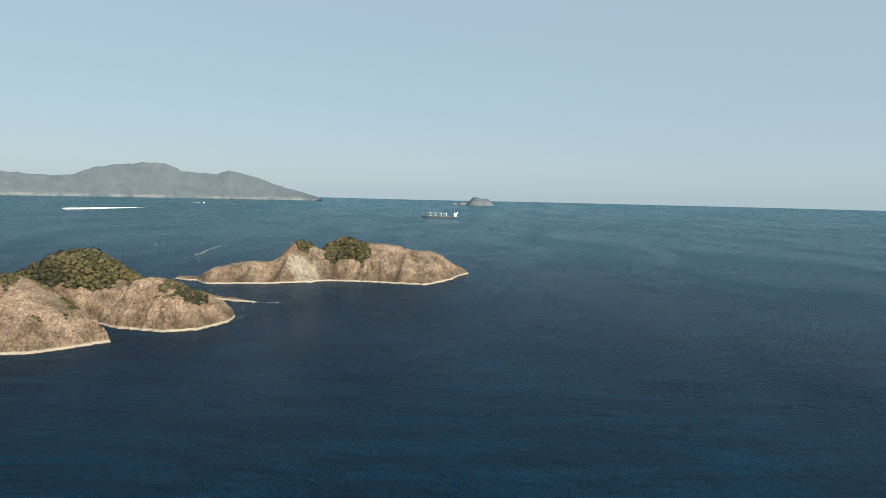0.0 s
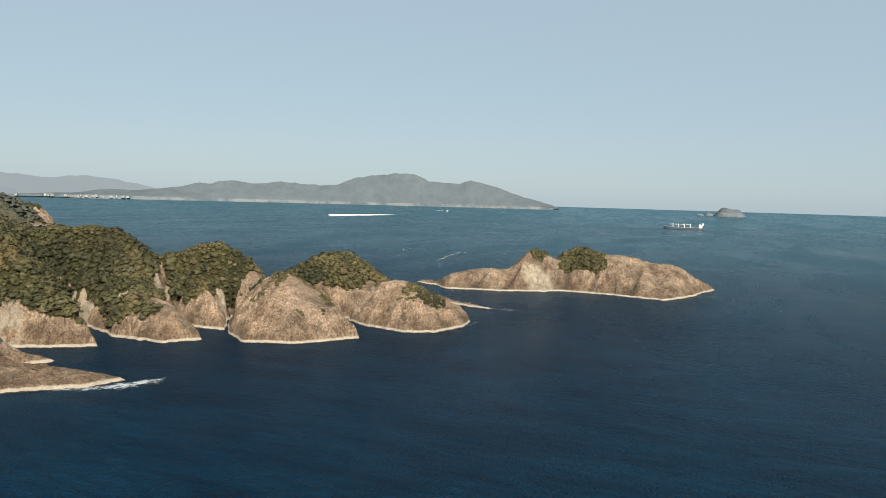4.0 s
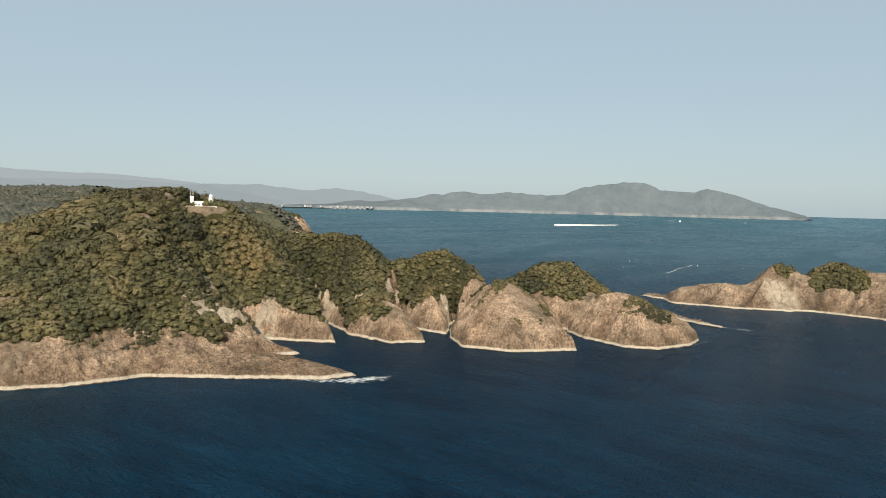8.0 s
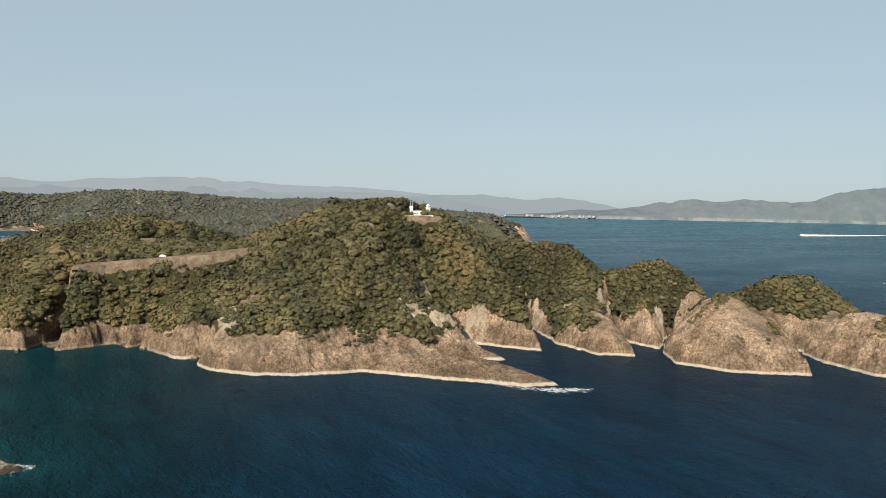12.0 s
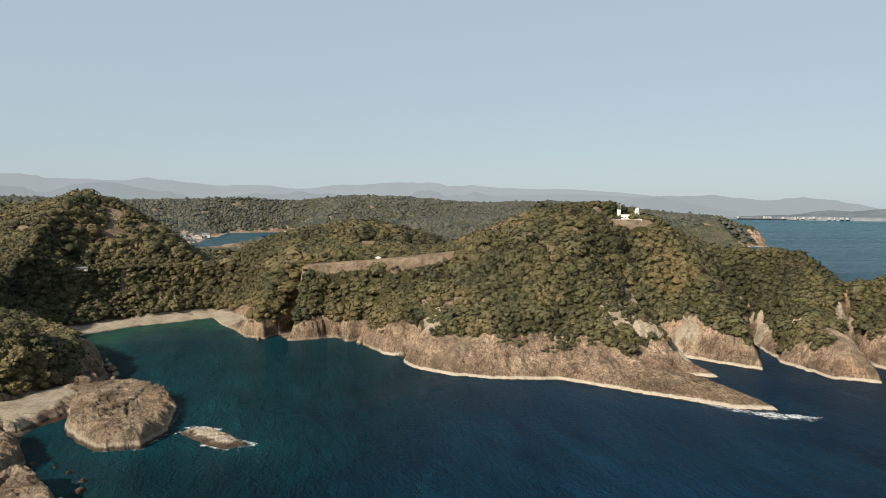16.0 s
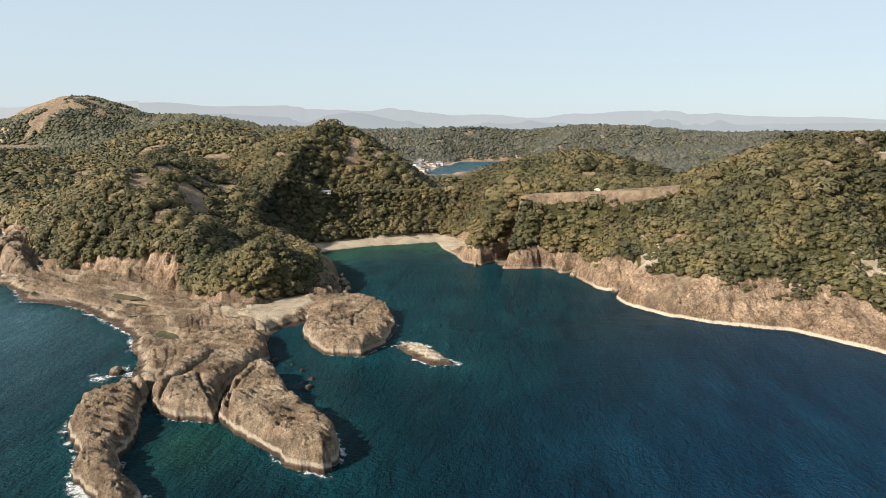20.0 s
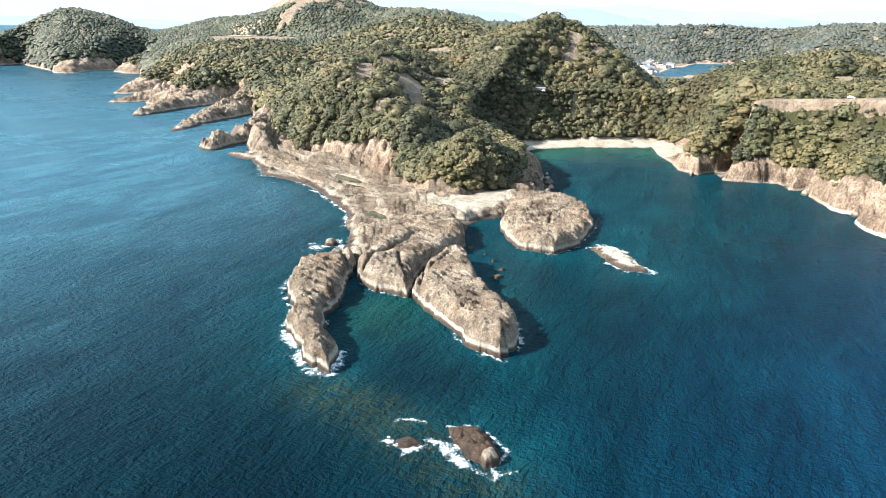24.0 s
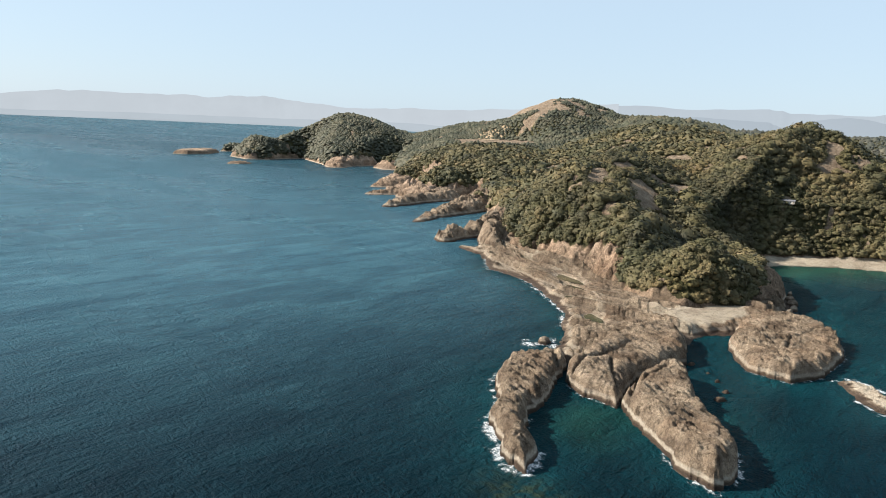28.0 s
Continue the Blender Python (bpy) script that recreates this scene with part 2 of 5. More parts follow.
M_LEAF = foliage_material("evergreen_leaves", (0.045, 0.042, 0.021), (0.083, 0.072, 0.034), (0.114, 0.086, 0.046))
# Greyer with distance: haze over the far woods put into the leaf colour.
M_LEAF_MID = foliage_material("inland_leaves_hazed", (0.042, 0.043, 0.028), (0.058, 0.057, 0.038), (0.076, 0.067, 0.046), (0.082, 0.072, 0.052), tuft=0.28)
M_LEAF_FAR = foliage_material("distant_leaves_hazed", (0.046, 0.047, 0.041), (0.056, 0.055, 0.048), (0.066, 0.062, 0.052), (0.070, 0.066, 0.055), tuft=0.16)


def sea_material():
    k = Mat("sea_water", 0.10, 0.035)
    deep = k.ramp(k.noise(0.004, 4, 0.6), [(0.35, (0.0002, 0.0056, 0.0100)), (0.65, (0.0003, 0.0080, 0.0136))])
    # The northern part of the water is multiplied brighter and bluer.
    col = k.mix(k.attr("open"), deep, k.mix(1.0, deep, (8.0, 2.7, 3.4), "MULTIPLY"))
    # Haze and sky glare over the farther water, painted as a paler colour.
    col = k.mix(k.attr("sea_haze"), col, (0.040, 0.108, 0.147))
    col = k.mix(k.attr("shallow"), col, (0.003, 0.029, 0.038))
    col = k.mix(k.attr("cove"), col, (0.010, 0.052, 0.038))
    col = k.mix(k.math("MULTIPLY", k.attr("weed"), k.ramp(k.noise(0.35, 5, 0.7), [(0.4, 0.0), (0.6, 0.8)])), col, (0.018, 0.027, 0.017))
    # Light and dark of the wave crests put into the colour as streaks.
    streak = k.noise(0.055, 6, 0.74, k.turned(22, 0.28, 1.0), 0.5)
    col = k.mix(1.0, col, k.ramp(streak, [(0.34, (0.60, 0.67, 0.72)), (0.5, (1.0, 1.0, 1.0)), (0.67, (1.5, 1.4, 1.32))]), "MULTIPLY")
    k.color(col)
    k.b.inputs["IOR"].default_value = 1.333
    swell = k.noise(0.028, 3, 0.55, k.scaled(1.0, 0.45, 1.0), 0.5)
    k.bump(swell, 0.6, 4.5)
    ripple = k.noise(0.22, 5, 0.7, k.turned(22, 0.4, 1.0), 0.4)
    k.bump(ripple, 1.0, 3.6)
    k.bump(k.noise(0.8, 3, 0.65, k.scaled(1.0, 0.65, 1.0)), 1.0, 1.6)
    gust = k.noise(0.006, 4, 0.6, k.scaled(1.0, 0.35, 1.0), 0.8)
    k.l.new(k.ramp(gust, [(0.35, 0.22), (0.65, 0.34)]), k.b.inputs["Roughness"])
    return k.m


M_SEA = sea_material()


def pool_material():
    """Still shallow water over brown weed."""
    k = Mat("pool_water", 0.06, 0.3)
    k.color(k.ramp(k.noise(0.5, 5, 0.7), [(0.35, (0.022, 0.028, 0.014)), (0.65, (0.060, 0.056, 0.030))]))
    k.bump(k.noise(1.5, 3, 0.6), 0.2, 0.1)
    return k.m


M_POOL = pool_material()


def plain(name, col, rough=0.6, spec=0.3, var=0.15, scale=0.6, metal=0.0):
    k = Mat(name, rough, spec, metal)
    n = k.noise(scale, 5, 0.65)
    k.color(k.ramp(n, [(0.3, tuple(c * (1 - var) for c in col)), (0.7, tuple(min(1, c * (1 + var * 0.5)) for c in col))]))
    k.bump(n, 0.15, 0.05)
    return k.m


M_WHITE = plain("white_paint", (0.80, 0.79, 0.76), 0.5, 0.3, 0.08)


def foam_material():
    """Torn white froth: water shows through between the bubbles."""
    k = Mat("sea_foam", 0.9, 0.1)
    k.color((0.80, 0.84, 0.86))
    lace = k.math("ADD", k.math("MULTIPLY", k.noise(0.9, 8, 0.8, None, 1.6), 1.0), k.math("MULTIPLY", k.attr("thick"), 0.27))
    k.l.new(k.ramp(lace, [(0.62, 0.0), (0.80, 0.45), (1.0, 0.92)]), k.b.inputs["Alpha"])
    return k.m


M_FOAM = foam_material()
M_BARK = plain("bark", (0.16, 0.12, 0.085), 0.9, 0.1, 0.3, 2.0)


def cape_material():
    """Far wooded cape, its blue-grey sea haze painted into the colour, with pale cliffs along its foot."""
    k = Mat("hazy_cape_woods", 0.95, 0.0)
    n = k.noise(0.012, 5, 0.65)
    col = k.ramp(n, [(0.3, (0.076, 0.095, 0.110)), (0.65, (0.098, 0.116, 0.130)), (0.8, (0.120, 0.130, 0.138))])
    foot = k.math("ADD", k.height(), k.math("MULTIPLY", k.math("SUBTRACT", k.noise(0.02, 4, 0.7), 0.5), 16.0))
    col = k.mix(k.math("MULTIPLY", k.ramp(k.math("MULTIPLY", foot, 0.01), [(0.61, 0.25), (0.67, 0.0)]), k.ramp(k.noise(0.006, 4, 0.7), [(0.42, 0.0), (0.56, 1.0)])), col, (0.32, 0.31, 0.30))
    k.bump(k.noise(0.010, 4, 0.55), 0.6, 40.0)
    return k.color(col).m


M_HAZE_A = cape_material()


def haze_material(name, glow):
    """Mountains so far off that lit air outshines them; that haze is put in as their glow."""
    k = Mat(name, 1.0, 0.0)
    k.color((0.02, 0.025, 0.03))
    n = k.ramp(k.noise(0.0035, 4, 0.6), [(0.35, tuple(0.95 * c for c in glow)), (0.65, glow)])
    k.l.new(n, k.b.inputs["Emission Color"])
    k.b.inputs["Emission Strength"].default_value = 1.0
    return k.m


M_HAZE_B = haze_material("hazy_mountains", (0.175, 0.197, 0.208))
M_HAZE_C = haze_material("hazy_foothills", (0.165, 0.186, 0.200))
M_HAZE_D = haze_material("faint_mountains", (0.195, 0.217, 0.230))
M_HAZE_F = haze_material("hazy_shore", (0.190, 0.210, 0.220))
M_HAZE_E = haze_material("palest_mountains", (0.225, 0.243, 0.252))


# ---------------------------------------------------------------- ground shape
def hash2(ix, iy, seed):
    v = np.sin(ix * 127.1 + iy * 311.7 + seed * 74.7) * 43758.5453
    return v - np.floor(v)


def vnoise(x, y, seed=0):
    ix, iy = np.floor(x), np.floor(y)
    fx, fy = x - ix, y - iy
    fx, fy = fx * fx * (3 - 2 * fx), fy * fy * (3 - 2 * fy)
    a, b = hash2(ix, iy, seed), hash2(ix + 1, iy, seed)
    c, d = hash2(ix, iy + 1, seed), hash2(ix + 1, iy + 1, seed)
    return (a + (b - a) * fx) * (1 - fy) + (c + (d - c) * fx) * fy - 0.5


def fbm(x, y, size, octaves=4, seed=0, gain=0.5):
    out, amp, f = 0 * x, 1.0, 1.0 / size
    for o in range(octaves):
        out = out + amp * vnoise(x * f + 17.3 * o, y * f - 9.1 * o, seed + o)
        amp, f = amp * gain, f * 2.03
    return out


def ridged(x, y, size, octaves=3, seed=0):
    out, amp, f = 0 * x, 1.0, 1.0 / size
    for o in range(octaves):
        out = out + amp * (0.5 - 2 * np.abs(vnoise(x * f + 3.7 * o, y * f + 11.9 * o, seed + o)))
        amp, f = amp * 0.5, f * 2.1
    return out


def blocks(x, y, size, seed=0):
    """Fractured rock: a random level for each block, and the distance from the joints between blocks."""
    u, v = x / size, y / size
    ix, iy = np.floor(u), np.floor(v)
    f1, f2, level = np.full(x.shape, 9.0), np.full(x.shape, 9.0), 0 * x
    for i in (-1, 0, 1):
        for j in (-1, 0, 1):
            cx, cy = ix + i, iy + j
            d = np.hypot(cx + hash2(cx, cy, seed) - u, cy + hash2(cx, cy, seed + 1.7) - v)
            level = np.where(d < f1, hash2(cx, cy, seed + 3.1) - 0.5, level)
            f2 = np.where(d < f1, f1, np.minimum(f2, d))
            f1 = np.minimum(f1, d)
    return level, f2 - f1


def step(a, b, v):
    t = np.clip((v - a) / (b - a), 0, 1)
    return t * t * (3 - 2 * t)


def inside(poly, x, y):
    """Signed distance to a closed outline, positive inside."""
    p = np.array(poly, float)
    q = np.roll(p, -1, axis=0)
    best = np.full(x.shape, 1e18)
    flip = np.zeros(x.shape, bool)
    for (ax, ay), (bx, by) in zip(p, q):
        ex, ey = bx - ax, by - ay
        t = np.clip(((x - ax) * ex + (y - ay) * ey) / (ex * ex + ey * ey + 1e-9), 0, 1)
        best = np.minimum(best, (x - ax - t * ex) ** 2 + (y - ay - t * ey) ** 2)
        if ay != by:
            flip ^= ((ay > y) != (by > y)) & (x < ex * (y - ay) / (by - ay) + ax)
    return np.where(flip, 1, -1) * np.sqrt(best)


def near_line(pts, x, y):
    best = np.full(x.shape, 1e18)
    for (ax, ay), (bx, by) in zip(pts[:-1], pts[1:]):
        ex, ey = bx - ax, by - ay
        t = np.clip(((x - ax) * ex + (y - ay) * ey) / (ex * ex + ey * ey + 1e-9), 0, 1)
        best = np.minimum(best, (x - ax - t * ex) ** 2 + (y - ay - t * ey) ** 2)
    return np.sqrt(best)


# Coastline of the peninsula, piece by piece, along the sea.
COAST_HEADS = [(-157, 517), (-156, 493), (-167, 463), (-187, 454), (-222, 463), (-250, 482), (-207, 421), (-233, 386), (-266, 376), (-292, 394),
               (-322, 434), (-302, 403), (-328, 401), (-366, 422), (-336, 402), (-295, 370), (-309, 350), (-352, 352), (-415, 381), (-357, 341),
               (-335, 325), (-365, 307), (-388, 293), (-357, 291), (-326, 287), (-335, 270), (-319, 270), (-289, 274)]
COAST_SPIT = [(-263, 274), (-270, 258), (-282, 246), (-300, 229), (-317, 217), (-341, 194), (-349, 163), (-366, 137), (-386, 121), (-402, 118),
              (-420, 123), (-426, 110), (-463, 101), (-480, 101), (-474, 91), (-491, 84), (-487, 72), (-486, 51), (-508, 43), (-495, 34),
              (-506, 21), (-540, 12), (-569, 0), (-603, -8), (-588, -30), (-572, -62), (-542, -92), (-519, -103), (-504, -102), (-476, -87)]
COAST_WEST = [(-432, -58), (-392, -56), (-372, -62), (-340, -84), (-338, -104), (-358, -128), (-372, -152), (-390, -186), (-398, -216),
              (-412, -250), (-440, -285), (-475, -305), (-545, -365), (-600, -425), (-690, -500), (-700, -575), (-800, -760), (-900, -880),
              (-1040, -1040), (-1090, -1062), (-951, -1054), (-892, -1085), (-965, -1245), (-985, -1290), (-927, -1285), (-872, -1262), (-833, -1290), (-856, -1392), (-930, -1470), (-1010, -1520),
              (-950, -1600), (-1300, -1750)]
COAST_BACK = [(-2200, -1500), (-3200, -2600), (-4700, -2600), (-4700, 2400), (-3600, 2500), (-2600, 1850), (-2100, 1640), (-1584, 1342), (-1560, 1260),
              (-1200, 1010), (-800, 690), (-620, 540), (-500, 505), (-420, 510), (-350, 530), (-310, 575), (-240, 585), (-190, 560)]
COAST = COAST_HEADS + COAST_SPIT + COAST_WEST + COAST_BACK
LAKE = [(-1600, -100), (-1890, -25), (-2300, 185), (-2620, 140), (-2530, -80), (-2060, -120), (-1766, -140)]
BEACH = [(-575, -4), (-600, -14), (-585, -40), (-560, -72), (-520, -101)]
VALLEY = [(-640, -12), (-1000, -40), (-1650, -55), (-2300, 70)]
CLEFTS = [([(-497, 45), (-512, 52), (-532, 60)], 5.5, 46.0), ([(-312, 424), (-330, 447)], 2.6, 32.0), ([(-480, 87), (-490, 91)], 4.0, 18.0), ([(-487, 75), (-495, 79)], 3.0, 14.0),
          ([(-363, 421), (-392, 440)], 2.6, 10.0), ([(-412, 380), (-432, 392)], 2.4, 9.0), ([(-236, 400), (-262, 425)], 2.5, 4.0),
          ([(-248, 482), (-276, 492)], 4.0, 8.0), ([(-400, -216), (-419, -210)], 3.5, 11.0), ([(-366, -146), (-382, -140)], 2.5, 6.0), ([(-426, -262), (-452, -262)], 5.0, 18.0), ([(-404, -229), (-425, -224)], 4.0, 12.0), ([(-385, -178), (-402, -172)], 3.5, 9.0)]
RAVINE = [(-497, -100), (-528, -124), (-552, -152)]
SCARS = [([(-436, 391), (-423, 390), (-398, 378)], 5.0), ([(-392, 442), (-364, 413)], 5.5), ([(-334, 440), (-322, 428)], 4.0), ([(-432, 143), (-396, 136)], 6.0),
         ([(-366, 250), (-362, 263), (-376, 280), (-398, 298)], 9.0), ([(-372, 372), (-358, 378)], 6.0), ([(-366, 240), (-364, 252), (-360, 268), (-359, 286)], 8.0)]
TERRACE = [(-522, 72), (-494, 116), (-483, 160), (-474, 206)]

# Hills: x, y, spread along, spread across, heading of the long side in degrees, height.
HILLS = [(-487, 283, 105, 95, 60, 99), (-440, 418, 44, 40, 30, 66), (-362, 457, 42, 36, 40, 55), (-284, 530, 40, 34, 0, 46), (-288, 425, 42, 36, 30, 43),
         (-214, 482, 40, 34, 80, 35), (-640, 120, 110, 80, 80, 82), (-540, 110, 110, 70, 80, 58), (-690, -122, 135, 92, 20, 102),
         (-405, -205, 60, 48, 70, 58), (-505, -235, 90, 55, 15, 66), (-610, -260, 120, 80, 20, 70), (-374, -86, 22, 18, 60, 33),
         (-1350, -803, 170, 130, 20, 157), (-1360, -590, 260, 120, 80, 124), (-1100, -440, 260, 150, 30, 116), (-1100, -1250, 150, 125, 40, 107),
         (-895, -1338, 46, 42, 20, 50), (-975, -150, 180, 120, 70, 100), (-640, -560, 90, 55, 30, 42), (-850, -620, 180, 120, 60, 62)]
FAR_HILLS = [(-1900, 680, 330, 150, 70, 74), (-2750, 160, 520, 160, 88, 131), (-2740, 560, 420, 150, 70, 128),
             (-2550, 1150, 520, 170, 60, 122), (-2750, -450, 520, 150, 95, 108), (-1700, 1150, 300, 130, 45, 85), (-1350, -980, 300, 200, 60, 105),
             (-2300, -700, 600, 260, 60, 112)]


def hill(x, y, h):
    cx, cy, sa, sb, turn, top = h
    c, s = math.cos(radians(turn)), math.sin(radians(turn))
    u, v = ((x - cx) * c + (y - cy) * s) / sa, (-(x - cx) * s + (y - cy) * c) / sb
    return top * np.exp(-0.5 * (u * u + v * v))


def land(x, y):
    """Height of the peninsula, its distance from the sea, and where trees and bare ground lie."""
    wob = 3.4 * fbm(x, y, 15, 3, 5) + 2.6 * ridged(x, y, 9, 3, 8)
    d = inside(COAST, x, y)
    close = step(1000, 850, -x) * step(-900, -780, y)
    dn = d + wob * close * step(40, 6, np.abs(d)) * (0.35 + 0.65 * step(0, 7, d))
    top = 0 * x
    for h in HILLS + FAR_HILLS:
        top = top + hill(x, y, h) ** 4
    top = top ** 0.25
    base = 24 + 10 * fbm(x, y, 160, 3, 2) + 20 * step(1200, 2400, -x) * (0.5 + fbm(x, y, 500, 3, 12))
    field = np.maximum(top, 0.86 * top + 0.14 * base)
    field = np.where(field < base, 0.35 * field + 0.65 * base, field)
    field = field + 5 * fbm(x, y, 38, 3, 21) * step(20, 70, d)
    # Steep where the headlands break off, gentle on the long sloping spit and by the beach.
    steep = 1.25 + 0 * x
    gentle = np.exp(-(((x + 345) / 55) ** 2 + ((y - 215) / 62) ** 2))
    steep = steep - 0.78 * gentle
    sand = np.exp(-(near_line(BEACH, x, y) / 24) ** 2)
    steep = steep - 0.95 * sand
    heads = np.exp(-(((x + 240) / 90) ** 2 + ((y - 460) / 90) ** 2))
    steep = steep - 0.25 * heads - 0.38 * np.exp(-(((x + 172) / 36) ** 2 + ((y - 488) / 42) ** 2))
    thin = np.exp(-(near_line([(-318, 248), (-292, 256), (-262, 272)], x, y) / 24) ** 2)
    thin = np.maximum(thin, np.exp(-(near_line([(-352, 283), (-324, 286)], x, y) / 10) ** 2))
    steep = np.maximum(steep - 0.9 * thin, 0.24)
    rise = 1.2 + steep * dn + 1.8 * (1 - np.clip(sand, 0, 1)) * (1 - 0.75 * thin) * (np.minimum(dn, 2.0) - 1)
    nb = near_line(BEACH, x, y)
    flat = step(58, 40, nb)
    rise = rise * (1 - flat) + (1.0 + 0.12 * np.clip(dn, 0, 22) + 1.1 * np.clip(dn - 22, 0, None)) * flat
    lv, gap = blocks(x + 3 * fbm(x, y, 9, 2, 33), y + 3 * fbm(x, y, 9, 2, 34), 7.0, 35)
    lv2, gap2 = blocks(x, y, 3.6, 36)
    crag = 2.6 * lv + 1.2 * lv2 - 1.8 * step(0.16, 0.0, gap)
    wall = rise + (1.8 * ridged(x, y, 6, 3, 31) + crag) * step(1, 7, dn) * step(70, 26, dn) * (1 + 1.2 * step(-330, -420, y)) * (1 - step(30, 20, nb)) * (1 - 0.75 * np.maximum(thin, 0.6 * gentle))
    rocky = step(1, 5, dn) * step(60, 26, dn)
    wall = wall + (1.3 * fbm(x, y, 2.6, 2, 37) + 1.6 * ridged(x * 0.5 + y * 0.2, y * 0.5 - x * 0.2, 3.2, 2, 39)) * rocky * (1 - 0.6 * thin) * (1 - step(30, 20, nb))
    for line, wide, deep in CLEFTS:
        wall = wall - deep * np.exp(-(near_line(line, x, y) / wide) ** 2)
    k = 9.0
    m = np.clip(0.5 + 0.5 * (wall - field) / k, 0, 1)
    z = wall * (1 - m) + field * m - k * m * (1 - m)
    z = np.where(dn < 0, np.maximum(-9, 1.6 * dn), np.maximum(z, -0.4 + 0.3 * np.minimum(dn, 3)))
    lk = inside(LAKE, x, y)
    shore = 0.07 + 0.5 * step(2350, 2600, -x)
    z = np.where((lk > -400) & (-x > 1450), np.minimum(z, np.maximum(-3, 1.5 * np.clip(-lk, -2, 1) - lk * shore)), z)
    # the mown terrace along the slope, the lighthouse plot and the look-out ground
    tl = near_line(TERRACE, x, y)
    bench = 48.5 + (y - 83) * 0.118 + np.clip((-x - 499 + (y - 70) * 0.39) * 0.62, -6.5, 4.5)
    z = np.where(tl < 40, z + (bench - z) * step(17, 9, tl) * step(16, 28, d), z)
    rv = near_line(RAVINE, x, y)
    up = np.clip((-x - 497) * 0.8, 0, 60) + 6
    z = np.where((rv < 60) & (d > 6), np.minimum(z, up + np.clip(rv - 5, 0, None) * 0.85 + 0.03 * np.clip(rv - 25, 0, None) ** 2), z)
    vl = near_line(VALLEY, x, y)
    cap = np.clip(43 - 0.046 * (-x - 640), 3, 60) + np.clip(vl - 40 - 0.09 * np.clip(-x - 640, 0, None), 0, None) * 0.40 + 40 * step(700, 640, -x) * step(0, 40, y)
    flank = np.clip(43 - 0.046 * (-x - 640), 3, 60) + np.clip(vl - 6, 0, None) * 0.74
    cap = np.where(y < -10, cap + (np.maximum(flank, cap) - cap) * step(960, 800, -x), cap)
    z = np.where((-x > 640) & (-x < 1700), np.minimum(z, cap), z)
    bench_back = 42 + 0.75 * np.clip(nb - 50, 0, None)
    z = np.where((-x <= 760) & (-x > 500) & (y > -240) & (y < 30), np.minimum(z, bench_back + 60 * step(0, 30, y) + 0.5 * np.clip(-114 - y, 0, None)), z)
    flatten = step(0.12, 0.6, hill(x, y, (-1112, -815, 46, 88, 10, 1.0)))
    z = z + (65 + 0.05 * (-x - 1112) - z) * flatten
    plot = np.hypot((x + 461) / 1.0, (y - 305) / 1.35)
    z = np.where(plot < 40, z + (89 - z) * step(20, 11, plot), z)
    bare = step(12.0, 10.0, tl + 3.5 * fbm(x, y, 20, 2, 71)) * step(8.0, 6.0, np.abs(z - bench)) * step(17, 21, d) + step(82.5, 85.0, z) * step(1.1, 0.9, np.hypot(((x + 456) * 0.545 + (y - 296) * 0.839) / 24, ((x + 456) * -0.839 + (y - 296) * 0.545) / 9.5) + 0.3 * fbm(x, y, 12, 2, 78))
    for cx, cy, r in ((-594, -110, 7), (-840, -312, 26), (-868, -410, 28), (-784, -453, 24), (-455, -222, 8)):
        bare = bare + step(r, r - 3, np.hypot(x - cx, (y - cy) * 1.4) + 6 * fbm(x, y, 8, 2, 77))
    for cx, cy, turn, across in ((-470, -215, 29, 9), (-488, -184, 22, 13)):
        bare = bare + step(0.55, 0.65, hill(x, y, (cx, cy, 21, across, turn, 1.0)) + 0.25 * fbm(x, y, 9, 2, 79))
    bare = bare + step(0.2, 0.36, hill(x, y, (-1318, -890, 105, 46, 70, 1.0)) + 0.55 * fbm(x, y, 34, 4, 91, 0.7))
    bare = bare + step(0.5, 0.6, hill(x, y, (-1112, -815, 46, 88, 10, 1.0)))
    edge = 10 + 11 * fbm(x, y, 30, 4, 41) + 26 * gentle - 17 * np.exp(-((x + 368) / 26) ** 2 - ((y + 85) / 24) ** 2) + 22 * heads * step(0.35, 0.0, hill(x, y, (-284, 533, 40, 26, 0, 1.0)) + hill(x, y, (-370, 462, 46, 30, 40, 1.0)) - 0.15)
    bay = step(436, 456, -x) * step(6, 24, y) * step(160, 140, y)
    edge = edge * (1 - 0.45 * bay)
    edge = edge - 2 * step(-104, -112, y) * step(-330, -300, y) - 3 * step(430, 470, -x) * step(-60, -20, y) + 24 * hill(x, y, (-745, -650, 95, 42, 62, 1.0)) - 7 * step(-335, -370, y) + 13 * np.exp(-(nb / 40) ** 4)
    clay = 0.95 * step(27, 22, nb) * step(6.5, 5.0, z)
    for cx, cy, r in ((-398, 282, 24), (-385, 300, 14), (-381, 425, 7), (-391, 356, 8), (-312, 418, 8), (-470, 96, 8), (-437, 140, 9)):
        clay = clay + 0.75 * np.exp(-(((x - cx) ** 2 + (y - cy) ** 2) / r**2)) * step(-0.25, 0.2, fbm(x, y, 12, 3, 63))
    for line, wide in SCARS:
        clay = clay + 0.9 * np.exp(-(near_line(line, x, y) / wide) ** 2) * step(-0.3, 0.1, fbm(x, y, 9, 3, 66))
    veg = step(-2, 2, d - edge) * step(3.0 + 8 * bay, 6.0 + 9 * bay, z + 6 * bay * fbm(x, y, 14, 3, 47)) * (1 - np.clip(bare, 0, 1)) * (1 - step(0.3, 0.55, clay)) * step(-12, -20, lk)
    for line, wide, deep in CLEFTS:
        veg = veg * step(wide * 0.7, wide * 1.2, near_line(line, x, y))
